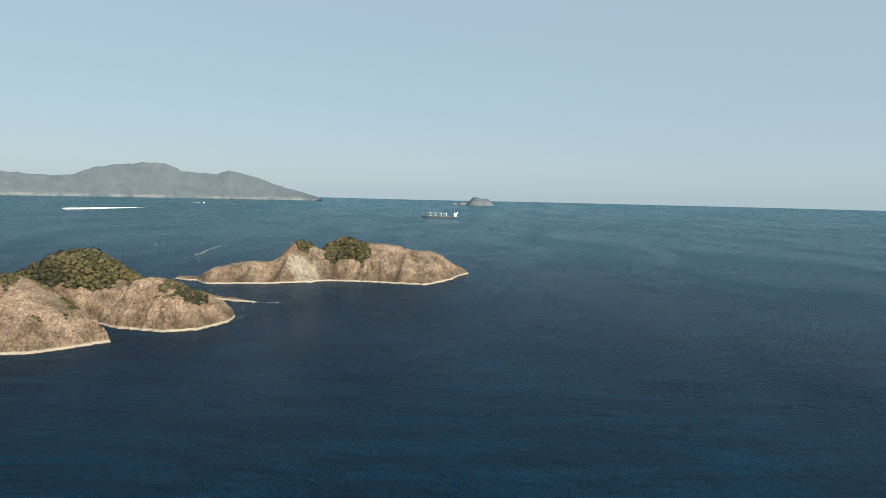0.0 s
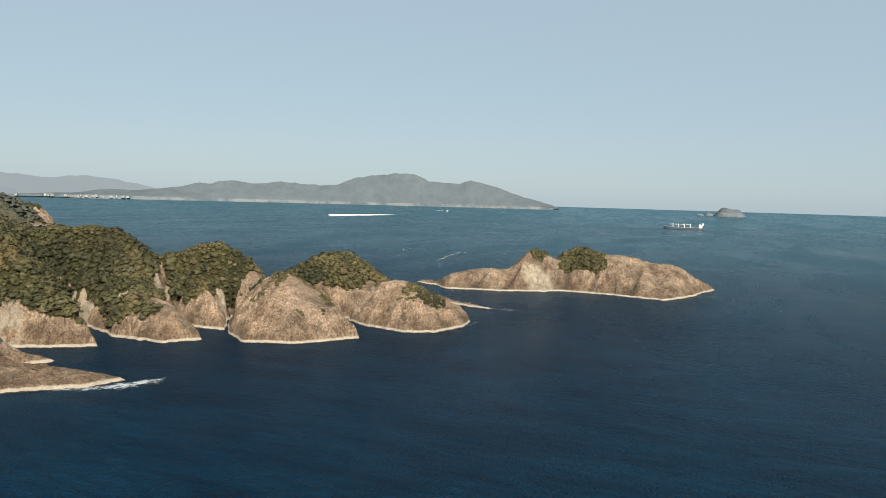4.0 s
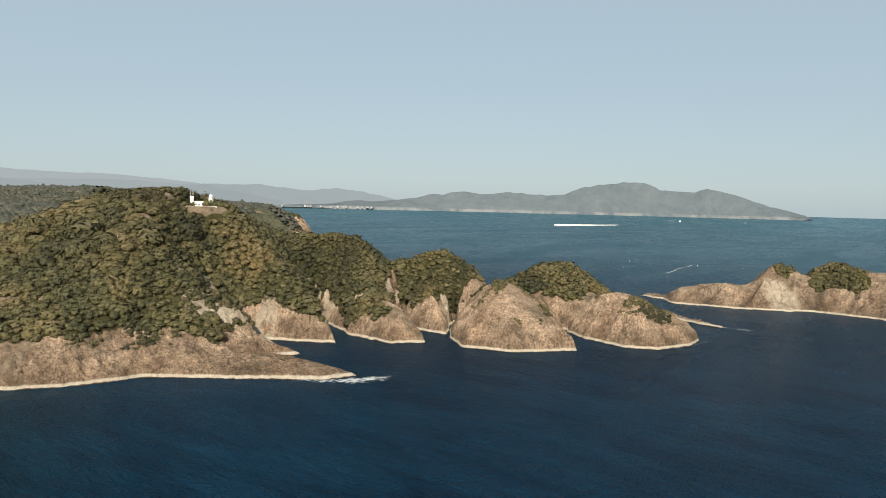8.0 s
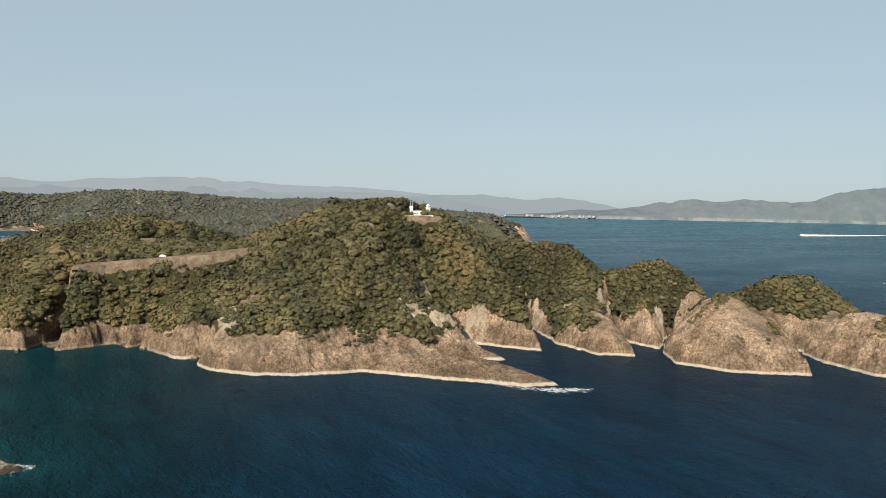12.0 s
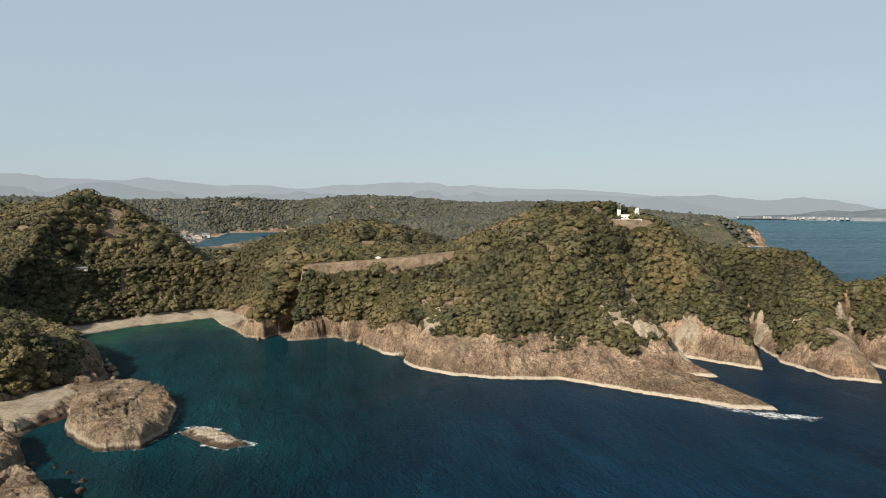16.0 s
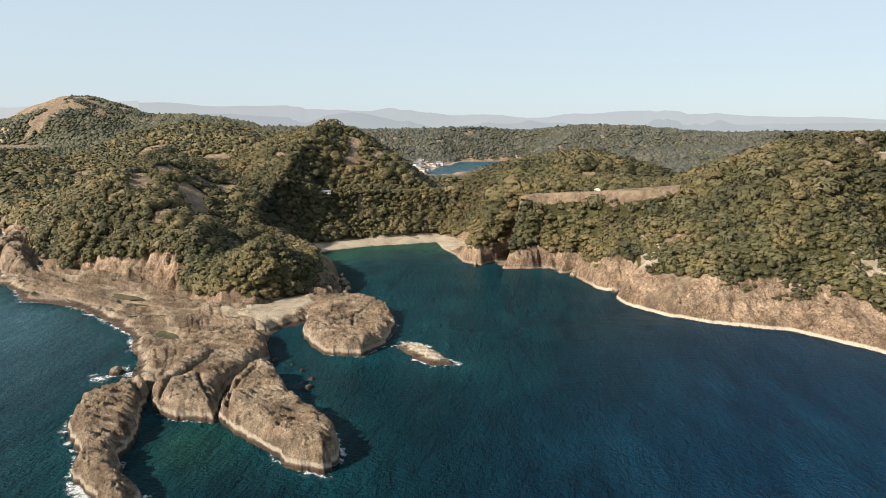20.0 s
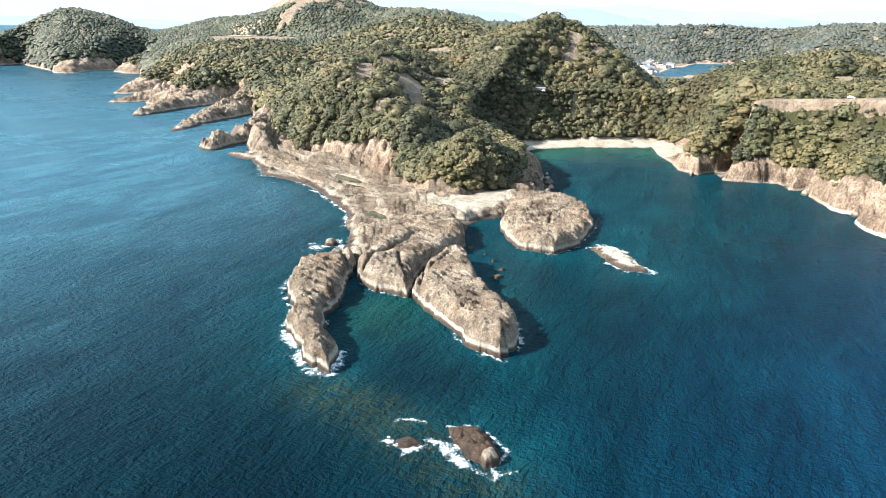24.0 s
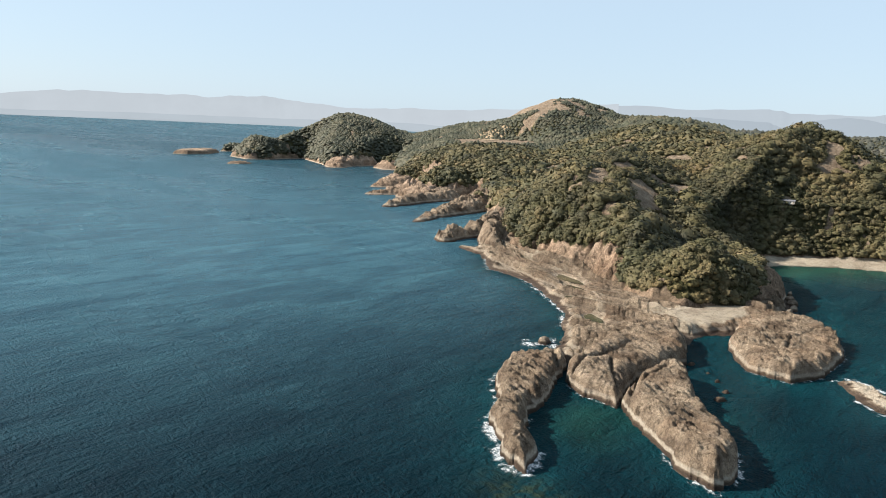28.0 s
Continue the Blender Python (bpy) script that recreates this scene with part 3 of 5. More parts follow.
    point = step(345, 335, -x) * step(362, 376, y)
    cap = np.maximum(hill(x, y, (-284, 522, 38, 25, 0, 1.0)), hill(x, y, (-366, 455, 34, 34, 0, 1.0)))
    veg = veg * (1 - point * step(0.52, 0.40, cap + 0.25 * fbm(x, y, 14, 3, 64)))
    seam_shade = (0.7 * step(0.10, 0.0, gap) * step(-0.1, 0.2, fbm(x, y, 25, 3, 95)) + 0.3 * step(0.10, 0.0, gap2)) * rocky * (1 - veg)
    # Shade in the deeper clefts is painted dark too.
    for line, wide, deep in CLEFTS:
        seam_shade = np.maximum(seam_shade, (deep > 5) * np.exp(-(near_line(line, x, y) / (0.55 * wide)) ** 2))
    return z, d, veg, np.clip(bare, 0, 1), np.clip(clay, 0, 1), np.clip(seam_shade, 0, 1) * (1 - flat)


# Long joints across the rocks off the point.
GULLIES = [([(-262, -66), (-253, -70), (-234, -71), (-217, -72), (-202, -70)], 1.3, 4.5), ([(-237, -46), (-223, -48), (-212, -47), (-196, -42)], 1.2, 4.5),
           ([(-230, -66), (-216, -58), (-206, -50)], 0.7, 2.2), ([(-226, -90), (-216, -82), (-207, -74)], 1.1, 3.5), ([(-345, -22), (-320, -26), (-300, -22)], 0.9, 1.8)]


def dome(outline, height, round_at, x, y, seed, lumps=1.2, top_noise=0.0):
    """A rock standing in the sea: steep foot, rounded and broken top."""
    d = inside(outline, x, y)
    lv, gap = blocks(x + 2 * fbm(x, y, 6, 2, seed + 21), y + 2 * fbm(x, y, 6, 2, seed + 22), 6.5, seed + 23)
    lv2, gap2 = blocks(x + fbm(x, y, 3, 2, seed + 24), y, 2.3, seed + 25)
    across = (x * 0.97 - y * 0.24 + 3 * fbm(x, y, 16, 2, seed + 35)) / 4.2
    layer = (across - np.floor(across)) * (0.4 + 1.1 * hash2(np.floor(across), 0 * across, seed))
    crag = 1.3 * lv - 0.7 * step(0.05, 0.0, gap) + 0.4 * lv2 + 0.8 * fbm(x, y, 1.5, 2, seed + 31) + 1.3 * layer - 0.6
    for line, wide, deep in GULLIES:
        crag = crag - deep * np.exp(-(near_line(line, x, y) / wide) ** 2)
    dn = d - 0.5 + 1.5 * fbm(x, y, 7, 3, seed) + 1.2 * ridged(x, y, 4, 3, seed + 3)
    t = np.clip(dn / round_at, 0, 1)
    z = height * np.sqrt(np.clip(1 - (1 - t) ** 2, 0, 1)) + lumps * (0.6 * ridged(x, y, 9, 4, seed + 7) + 0.3 * ridged(x, y, 1.9, 2, seed + 5)) * step(0, 3, dn) + (lumps / 1.3) * crag * step(0.5, 3, dn) + top_noise * fbm(x, y, 22, 3, seed + 9)
    seam_shade = np.maximum(0.75 * step(0.045, 0.0, gap), 0.55 * step(0.24, 0.03, across - np.floor(across)) * step(-0.15, 0.15, fbm(x, y, 11, 2, seed + 37)))
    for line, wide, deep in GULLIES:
        seam_shade = np.maximum(seam_shade, np.exp(-(near_line(line, x, y) / (0.9 * wide)) ** 2))
    return np.where(dn < 0, np.maximum(-6, 1.4 * dn), np.maximum(z, 0.25 * dn)), seam_shade


def sheet(x0, x1, y0, y1, cell, shape, skip=None, floor=-3.0, band=None):
    """Grid arrays for a ground function; cells far under water are left out."""
    nx, ny = max(2, int(round((x1 - x0) / cell)) + 1), max(2, int(round((y1 - y0) / cell)) + 1)
    gx, gy = np.meshgrid(np.linspace(x0, x1, nx), np.linspace(y0, y1, ny))
    z, veg, bare, salt, clay, *rest = shape(gx, gy)
    seam_shade = rest[0] if rest else 0 * z
    keep = np.maximum.reduce([z[:-1, :-1], z[1:, :-1], z[:-1, 1:], z[1:, 1:]]) > floor
    if skip is not None:
        mx, my = (gx[:-1, :-1] + gx[1:, 1:]) / 2, (gy[:-1, :-1] + gy[1:, 1:]) / 2
        for a, b, c, e in skip:
            keep &= ~((mx > a) & (mx < b) & (my > c) & (my < e))
    if band is not None:
        away = inside(COAST, gx[:-1, :-1], gy[:-1, :-1])
        keep &= (away > band[0]) & (away < band[1])
    idx = np.arange(nx * ny).reshape(ny, nx)
    quads = np.stack([idx[:-1, :-1], idx[:-1, 1:], idx[1:, 1:], idx[1:, :-1]], -1)[keep]
    used = np.unique(quads)
    remap = np.zeros(nx * ny, int)
    remap[used] = np.arange(len(used))
    co = np.stack([gx.ravel(), gy.ravel(), z.ravel()], -1)[used]
    return co, remap[quads], {"veg": veg.ravel()[used], "bare": bare.ravel()[used], "salt": salt.ravel()[used], "clay": clay.ravel()[used], "seam_shade": seam_shade.ravel()[used]}


def mesh_object(name, co, faces, mat, attrs=None, smooth=True, parent=None, soft=None):
    me = bpy.data.meshes.new(name)
    co, faces = np.asarray(co, np.float32), np.asarray(faces, np.int32)
    k = faces.shape[1]
    me.vertices.add(len(co))
    me.vertices.foreach_set("co", co.ravel())
    me.loops.add(faces.size)
    me.loops.foreach_set("vertex_index", faces.ravel())
    me.polygons.add(len(faces))
    me.polygons.foreach_set("loop_start", np.arange(0, faces.size, k, dtype=np.int32))
    me.polygons.foreach_set("loop_total", np.full(len(faces), k, np.int32))
    if smooth:
        me.polygons.foreach_set("use_smooth", np.ones(len(faces), bool))
    for key, val in (attrs or {}).items():
        me.attributes.new(key, "FLOAT", "POINT").data.foreach_set("value", np.asarray(val, np.float32))
    me.update(calc_edges=True)
    if soft is not None:
        me.attributes.new("custom_normal", "FLOAT_VECTOR", "POINT").data.foreach_set("vector", np.asarray(soft, np.float32).ravel())
    me.materials.append(mat)
    ob = new(name, me)
    if parent:
        ob.parent = parent
    return ob


def joined(sheets):
    co, fa, at, n = [], [], {}, 0
    for c, f, a in sheets:
        co.append(c), fa.append(f + n)
        n += len(c)
        for key in a:
            at.setdefault(key, []).append(a[key])
    return np.concatenate(co), np.concatenate(fa), {key: np.concatenate(v) for key, v in at.items()}


def land_shape(x, y):
    z, d, veg, bare, clay, seam_shade = land(x, y)
    salt = (1 - 0.8 * np.exp(-(near_line(BEACH, x, y) / 30) ** 2)) * (1 - 0.7 * step(425, 450, -x) * step(-120, -60, y) * step(130, 110, y)) * (1 - 0.5 * step(-60, -120, y))
    return z, veg, bare, salt, clay, seam_shade


NEAR = (-760, -130, -330, 600)
WEST = (-872, -529, -862, -330)
MID = (-1560, -130, -1740, 1400)
c, f, a = joined([
    sheet(*NEAR, 1.05, land_shape, band=(-9, 42)),
    sheet(*NEAR, 2.6, land_shape, band=(39, 1e6)),
    sheet(*WEST, 2.3, land_shape, band=(-9, 110)),
    sheet(*WEST, 7.0, land_shape, band=(105, 1e6)),
    sheet(*MID, 7.0, land_shape, [NEAR, WEST]),
    sheet(-4700, -1560, -2600, 2500, 30.0, land_shape),
])
tagged(mesh_object("ground", c, f, M_CLIFF, a, False), "steep wooded peninsula with tan sea cliffs and a sand beach", "headland", kind="structure")


# ---------------------------------------------------------------- sea
def ring_sea():
    """One sheet of water, finer near the middle, that reaches the horizon and rises to it."""
    radii = np.concatenate([np.linspace(2, 900, 120), np.geomspace(912, 4950, 90)])
    n = 420
    ang = np.linspace(0, 2 * math.pi, n, endpoint=False)
    rr, aa = np.meshgrid(radii, ang, indexing="ij")
    x, y = -150 + rr * np.cos(aa), 100 + rr * np.sin(aa)
    z = 68 * np.clip((rr - 3100) / 1850, 0, 1) ** 1.6
    idx = np.arange(rr.size).reshape(rr.shape)
    nxt = np.roll(idx, -1, axis=1)
    quads = np.stack([idx[:-1], idx[1:], nxt[1:], nxt[:-1]], -1).reshape(-1, 4)
    close = (x > -800) & (x < 100) & (y > -700) & (y < 900)
    sh = np.zeros(rr.shape)
    d = np.minimum(np.abs(inside(COAST, x[close], y[close])), 400)
    for o in (SHELF, ARM_A, ARM_B, ARM_C, ROCK_D, ISLET, REEF):
        d = np.minimum(d, np.abs(inside(o, x[close], y[close])))
    west = step(160, 60, y[close]) * step(-340, -240, y[close])
    bay = np.exp(-(((x[close] + 400) / 150) ** 2 + ((y[close] - 10) / 105) ** 2))
    sh[close] = 0.72 * bay + np.exp(-d / 10) * (0.2 + 0.7 * west) + 0.25 * np.exp(-d / 45) * west
    # Painted haze grows westward and with distance towards the horizon.
    sea_haze = np.maximum(0.95 * step(20, -340, y + 0.25 * (x + 300)) * step(-1500, -200, x), 0.50 * step(280, 1600, rr) + 0.25 * step(2300, 4700, rr))
    cove = 0.95 * np.exp(-(near_line(BEACH, x, y) / 42) ** 2) + 0.5 * np.exp(-(near_line([(-215, -30), (-190, -52), (-180, -50)], x, y) / 14) ** 2)
    return np.stack([x.ravel(), y.ravel(), z.ravel()], -1), quads, {"sea_haze": sea_haze.ravel(), "open": step(0, 170, y.ravel() + 0.2 * x.ravel() + 60), "cove": np.clip(cove.ravel() * (0.75 + fbm(x, y, 40, 3, 44).ravel()), 0, 1), "shallow": np.clip(sh.ravel(), 0, 1), "weed": np.clip(1.2 * np.exp(-(near_line(WEED, x.ravel(), y.ravel()) / 9) ** 2), 0, 1)}


SHELF = [(-432, -60), (-404, -48), (-376, -47), (-353, -46), (-330, -50), (-304, -64), (-277, -60), (-246, -66), (-228, -84), (-236, -96),
         (-250, -100), (-275, -115), (-294, -126), (-314, -150), (-337, -177), (-348, -202), (-347, -219), (-374, -243), (-404, -277), (-445, -296), (-470, -260),
         (-420, -150), (-400, -90)]
ARM_A = [(-220, -80), (-198, -72), (-188, -67), (-174, -66), (-162, -59), (-155, -48), (-142, -44), (-143, -52), (-156, -65), (-161, -72), (-175, -79), (-189, -92),
         (-203, -97), (-220, -96), (-234, -89)]
WEED = [(-133, -42), (-131, -24), (-122, -8), (-116, 4), (-112, 14)]
ARM_C = [(-208, -71), (-203, -63), (-203, -49), (-232, -56), (-251, -52), (-265, -51), (-288, -60), (-296, -68), (-298, -77), (-273, -87), (-222, -80)]
ARM_B = [(-204, -48), (-196, -40), (-183, -24), (-175, -15), (-171, -3), (-184, -1), (-196, -6), (-205, -12), (-217, -25), (-232, -34), (-245, -40), (-248, -49), (-232, -54)]
ROCK_D = [(-300, -46), (-277, -30), (-276, -13), (-293, -6), (-327, -5), (-348, -12), (-370, -28), (-368, -53), (-338, -55)]
ISLET = [(-292, -1), (-297, 6), (-293, 13), (-271, 29), (-268, 19), (-276, 10)]
REEF = [(-131, -3), (-134, 3), (-131, 8), (-127, 13), (-120, 12), (-121, 5), (-125, 0)]
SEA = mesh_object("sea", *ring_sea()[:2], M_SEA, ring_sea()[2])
tagged(SEA, "dark blue open sea with small wind waves", "sea", kind="structure")


# ---------------------------------------------------------------- rocks in the sea
def rock_thing(name, outline, height, round_at, cell, mat, label, category, seed, lumps=1.2, wave=0.0, salt=1.0, veg=None, group=""):
    p = np.array(outline, float)
    lo, hi = p.min(0) - 5, p.max(0) + 5

    def shape(x, y):
        z, seam_shade = dome(outline, height, round_at, x, y, seed, lumps, wave)
        v = 0 * x if veg is None else veg(x, y, z)
        return z, v, 0 * x, salt + 0 * x, 0 * x, seam_shade

    c, f, a = sheet(lo[0], hi[0], lo[1], hi[1], cell, shape, None, -2.5)
    return tagged(mesh_object(name, c, f, mat, a, False), label, category, group)


POOLS = [(-355, -163, 15, 5.5, 65), (-317, -131, 11, 5.0, 105), (-381, -146, 10, 6.0, 43), (-288, -107, 9, 4.5, 55), (-338, -148, 9, 4.0, 75)]


def pool_at(x, y, p):
    cx, cy, long, wide, turn = p
    c, s = math.cos(radians(turn)), math.sin(radians(turn))
    return ((x - cx) * c + (y - cy) * s) / long, (-(x - cx) * s + (y - cy) * c) / wide


def shelf_shape(x, y):
    """Low wave-cut shelf: tilted beds that step up to the land, cross joints, long pools."""
    d = inside(SHELF, x, y)
    dn = d + 2.5 * fbm(x, y, 12, 3, 51) + 1.6 * ridged(x, y, 6, 2, 52)
    across = x * 0.97 - y * 0.24 + 0.0016 * (y + 150) ** 2 + 12 * fbm(x, y, 70, 2, 55) + 2.5 * fbm(x, y, 15, 2, 58)
    along = across / 11.0
    bed = np.floor(along)
    ledge = (along - bed) ** 0.9 * (0.55 + 0.9 * hash2(bed, 0 * bed, 7))
    fine = across / 3.1
    thin = (fine - np.floor(fine)) * (0.4 + hash2(np.floor(fine), 0 * fine, 3))
    lv, gap = blocks(y * 0.45 + 2 * fbm(x, y, 8, 2, 91), across, 7.0, 93)
    lv2, gap2 = blocks(x, y, 2.2, 95)
    near = step(1, 6, dn)
    z = 0.4 + 1.6 * step(0, 12, dn) + 4.0 * ledge * near + 1.3 * thin * near + 1.8 * fbm(x, y, 34, 2, 57)
    z = z + (2.2 * lv + 0.5 * lv2 - 1.6 * step(0.06, 0.0, gap)) * near + 0.5 * fbm(x, y, 1.5, 2, 61) * near
    z = z + 7 * step(30, 55, d) * step(-150, -230, y)
    for p in POOLS:
        u, v = pool_at(x, y, p)
        r = np.sqrt(u * u + v * v)
        z = np.where(r < 2.4, np.minimum(z, 3.3 + 2.0 * np.clip(r - 1.0, 0, None)), z) - 1.8 * np.exp(-r ** 4)
    z = np.where(dn < 0, np.maximum(-6, 1.2 * dn), np.maximum(z, 0.2 + 0.25 * np.minimum(dn, 2)))
    slab = [(-378, -68), (-352, -78), (-330, -92), (-318, -82), (-310, -72), (-318, -62), (-334, -56), (-356, -55)]
    sl = inside(slab, x, y) + 5 * fbm(x, y, 9, 3, 62)
    z = np.where(sl > -6, z + (4.6 + 0.5 * fbm(x, y, 14, 3, 65) - z) * step(-2, 3, sl), z) + 0.25 * ridged(x, y, 3, 2, 60)
    clay = 0.9 * step(-1, 3, sl) + 0.5 * step(0.1, 0.4, fbm(x, y, 22, 3, 68))
    low = along - bed
    seam_shade = np.maximum(step(0.22, 0.02, low) * step(-0.2, 0.1, fbm(x, y, 18, 3, 71)), 0.7 * step(0.05, 0.0, gap))
    seam_shade = np.maximum(seam_shade, 0.5 * step(0.3, 0.05, fine - np.floor(fine)) * step(-0.1, 0.15, fbm(x, y, 14, 3, 73)))
    return z, 0 * x, 0 * x, 0.35 + 0 * x, clay, np.clip(seam_shade, 0, 1) * step(2, -2, sl) * step(0, 3, dn)


shelf = tagged(new("rock_shelf"), "low brown wave-cut rock shelf with tilted ledges and pools", "rock")
c, f, a = sheet(-475, -222, -300, -42, 0.7, shelf_shape, None, -2.5)
mesh_object("shelf_body", c, f, M_SHELF, a, False, shelf)
for cx, cy, long, wide, turn in POOLS:
    t = np.linspace(0, 2 * math.pi, 32, endpoint=False)
    q = 0.84 + 0.12 * np.sin(3 * t) + 0.08 * np.sin(5 * t + 1)
    c1, s1 = math.cos(radians(turn)), math.sin(radians(turn))
    u, v = long * q * np.cos(t), wide * q * np.sin(t)
    rim = np.stack([cx + u * c1 - v * s1, cy + u * s1 + v * c1, 0 * t + 3.0], -1)
    tagged(mesh_object("tide_pool", np.concatenate([rim, [[cx, cy, 3.0]]]), [(k, (k + 1) % 32, 32) for k in range(32)], M_POOL, parent=shelf), "still tide pool")
rock_thing("sea_rock", ARM_A, 6.6, 5, 0.5, M_SHELF, "knobbly brown rock bent into the sea, foam at its tip", "rock", 61, 1.7, 2.4, 0.8, group="rocks off the point")
rock_thing("sea_rock", ARM_C, 7.6, 6, 0.5, M_SHELF, "broad tan rock slab split by dark cracks", "rock", 65, 1.2, 2.4, 0.6, group="rocks off the point")
rock_thing("sea_rock", ARM_B, 8.4, 6, 0.5, M_SHELF, "long rounded tan rock with a bleached foot", "rock", 67, 1.3, 2.6, 1.0, group="rocks off the point")
rock_thing("sea_rock", ROCK_D, 6.2, 6.5, 0.55, M_SHELF, "broad flat-topped tan rock beside the cove", "rock", 71, 1.5, 2.5, 0.6, group="rocks off the point")
rock_thing("sea_rock", ISLET, 1.8, 6, 0.5, M_SHELF, "small low skerry washed by the sea", "rock", 73, 1.1, 0.5, 0.9, group="rocks off the point")
rock_thing("reef_rock", REEF, 1.1, 5, 0.35, M_REEF, "dark reef rock awash with white foam", "rock", 79, 1.0, 0.5, 0.0, group="reef rocks")
rock_thing("reef_rock", [(-121, -13), (-124, -10), (-123, -6), (-119, -8), (-118, -12)], 0.8, 3, 0.35, M_REEF, "low dark reef rock barely above water", "rock", 80, 1.0, 0.3, 0.0, group="reef rocks")
for cx, cy, r in ((-123, 10, 3.4), (-267, -49, 2.4), (-237, -26, 1.8), (-250, -100, 2.2), (-262, -40, 1.2), (-425, -55, 3.6), (-415, -51, 4.2), (-402, -46, 3.1), (-391, -46, 4.0), (-380, -43, 2.9), (-441, -59, 3.0), (-462, -79, 3.4),
                  (-478, -86, 2.6), (-243, -106, 3.2), (-255, -34, 1.6), (-247, -27, 1.3), (-420, 120, 3.2), (-429, 112, 2.6), (-466, 99, 3.4), (-492, 30, 3.0)):
    rock_thing("boulder", [(cx + r * (1 + 0.2 * math.sin(3 * t)) * math.cos(t), cy + 0.7 * r * math.sin(t)) for t in np.linspace(0, 2 * math.pi, 9)[:-1]], 1.3 if r < 3 else 2.9, 2, 0.35, M_SHELF,
               "small wet boulder standing in the water", "boulder", int(-cx), 0.5, 0.2, 0.3, group="boulders in the water")
# rock spurs down the west coast
def spine_shape(spine, seed, green=None):
    """A rocky ridge along a line of (x, y, height, half width), broken into blocks; bushes above a height if given."""
    def shape(x, y):
        best = np.full(x.shape, -9.0)
        wx, wy = x + 4 * fbm(x, y, 13, 3, seed), y + 4 * fbm(x, y, 13, 3, seed + 1)
        for (ax, ay, ah, aw), (bx, by, bh, bw) in zip(spine[:-1], spine[1:]):
            ex, ey = bx - ax, by - ay
            t = np.clip(((wx - ax) * ex + (wy - ay) * ey) / (ex * ex + ey * ey), 0, 1)
            far = np.hypot(wx - ax - t * ex, wy - ay - t * ey) / (aw + (bw - aw) * t)
            best = np.maximum(best, (ah + (bh - ah) * t) * (1 - far ** 2.2))
        lv, gap = blocks(x + 2 * fbm(x, y, 8, 2, seed + 4), y, 8.0, seed + 5)
        lv2, gap2 = blocks(x, y, 3.4, seed + 7)
        rough = 1.6 * ridged(x, y, 12, 3, seed + 9) + 3.4 * lv + 1.9 * lv2 - 1.6 * step(0.08, 0.0, gap) + 1.6 * fbm(x, y, 5, 3, seed + 11)
        z = best + rough * step(0.3, 5, best) * (0.7 + 0.04 * np.clip(best, 0, 30))
        veg = 0 * x if green is None else step(green, green + 3, best + 7 * fbm(x, y, 22, 3, seed + 13))
        return np.where(best < 0, np.maximum(-5, best), np.maximum(z, 0.15 * best)), veg, 0 * x, 0.35 + 0 * x, 0 * x, (1 - veg) * np.maximum(0.8 * step(0.09, 0.0, gap), 0.4 * step(0.1, 0.0, gap2))
    return shape


SPURS = [([(-411, -316, 7.5, 10), (-424, -320, 9.5, 11), (-438, -318, 5.5, 8), (-454, -318, 11, 12), (-480, -325, 13, 14), (-512, -340, 15, 16), (-545, -358, 14, 18)], None, "rugged brown rock spur with a knob at its tip"),
         ([(-409, -262, 10, 8), (-422, -276, 15, 10), (-440, -290, 17, 13)], None, "blocky rock stack at the cliff foot"),
         ([(-398, -284, 2, 5), (-393, -262, 3.2, 7), (-397, -242, 3.2, 7)], None, "low tan rock ledge at the cliff foot"),
         ([(-468, -404, 1.6, 5), (-500, -418, 5, 10), (-545, -430, 9, 17), (-585, -440, 13, 24), (-640, -458, 17, 30), (-690, -480, 20, 34)], 15, "long tan rock spur sloping into the sea"),
         ([(-526, -505, 3.5, 7), (-555, -514, 8, 12), (-600, -522, 10, 15), (-650, -532, 13, 24)], None, "dark rock ridge at the edge of the point"),
         ([(-640, -555, 15, 40), (-680, -560, 27, 50), (-735, -580, 38, 66)], 15, "broad tan rock point with bushes on top"),
         ([(-599, -616, 3.5, 9), (-625, -606, 9, 15), (-655, -592, 17, 28), (-700, -578, 28, 45)], 19, "ragged tan rock spur below the point"),
         ([(-682, -690, 5, 16), (-735, -702, 15, 32), (-795, -725, 27, 48)], 13, "tan rock slope with low bushes"),
         ([(-885, -1040, 8, 22), (-920, -1075, 18, 30), (-985, -1085, 26, 45)], 20, "pale cliff foot below the wooded cone"),
         ([(-955, -955, 5, 20), (-985, -985, 16, 36), (-1030, -1010, 26, 44)], 14, "pale rock shore below the field")]
FAR_POINT = ([(-1558, 1338, 4, 14), (-1600, 1362, 9, 22), (-1680, 1405, 26, 38), (-1800, 1470, 52, 60)], 34, "pale rock cliff and skerries of the next point")
for k, (line, green, label) in enumerate(SPURS + [FAR_POINT]):
    p = np.array(line)
    lo, hi = (p[:, :2] - p[:, 3:]).min(0) - 5, (p[:, :2] + p[:, 3:]).max(0) + 5
    c, f, a = sheet(lo[0], hi[0], lo[1], hi[1], 0.8 if line[0][0] > -500 else 1.3 if line[0][0] > -800 else 3.0, spine_shape(line, 200 + 17 * k, green), None, -2.5)
    tagged(mesh_object("coast_rock", c, f, M_SHELF if k < 5 else M_CLIFF, a, False), label, "rock", "rock spurs of the west coast" if k < len(SPURS) else "")
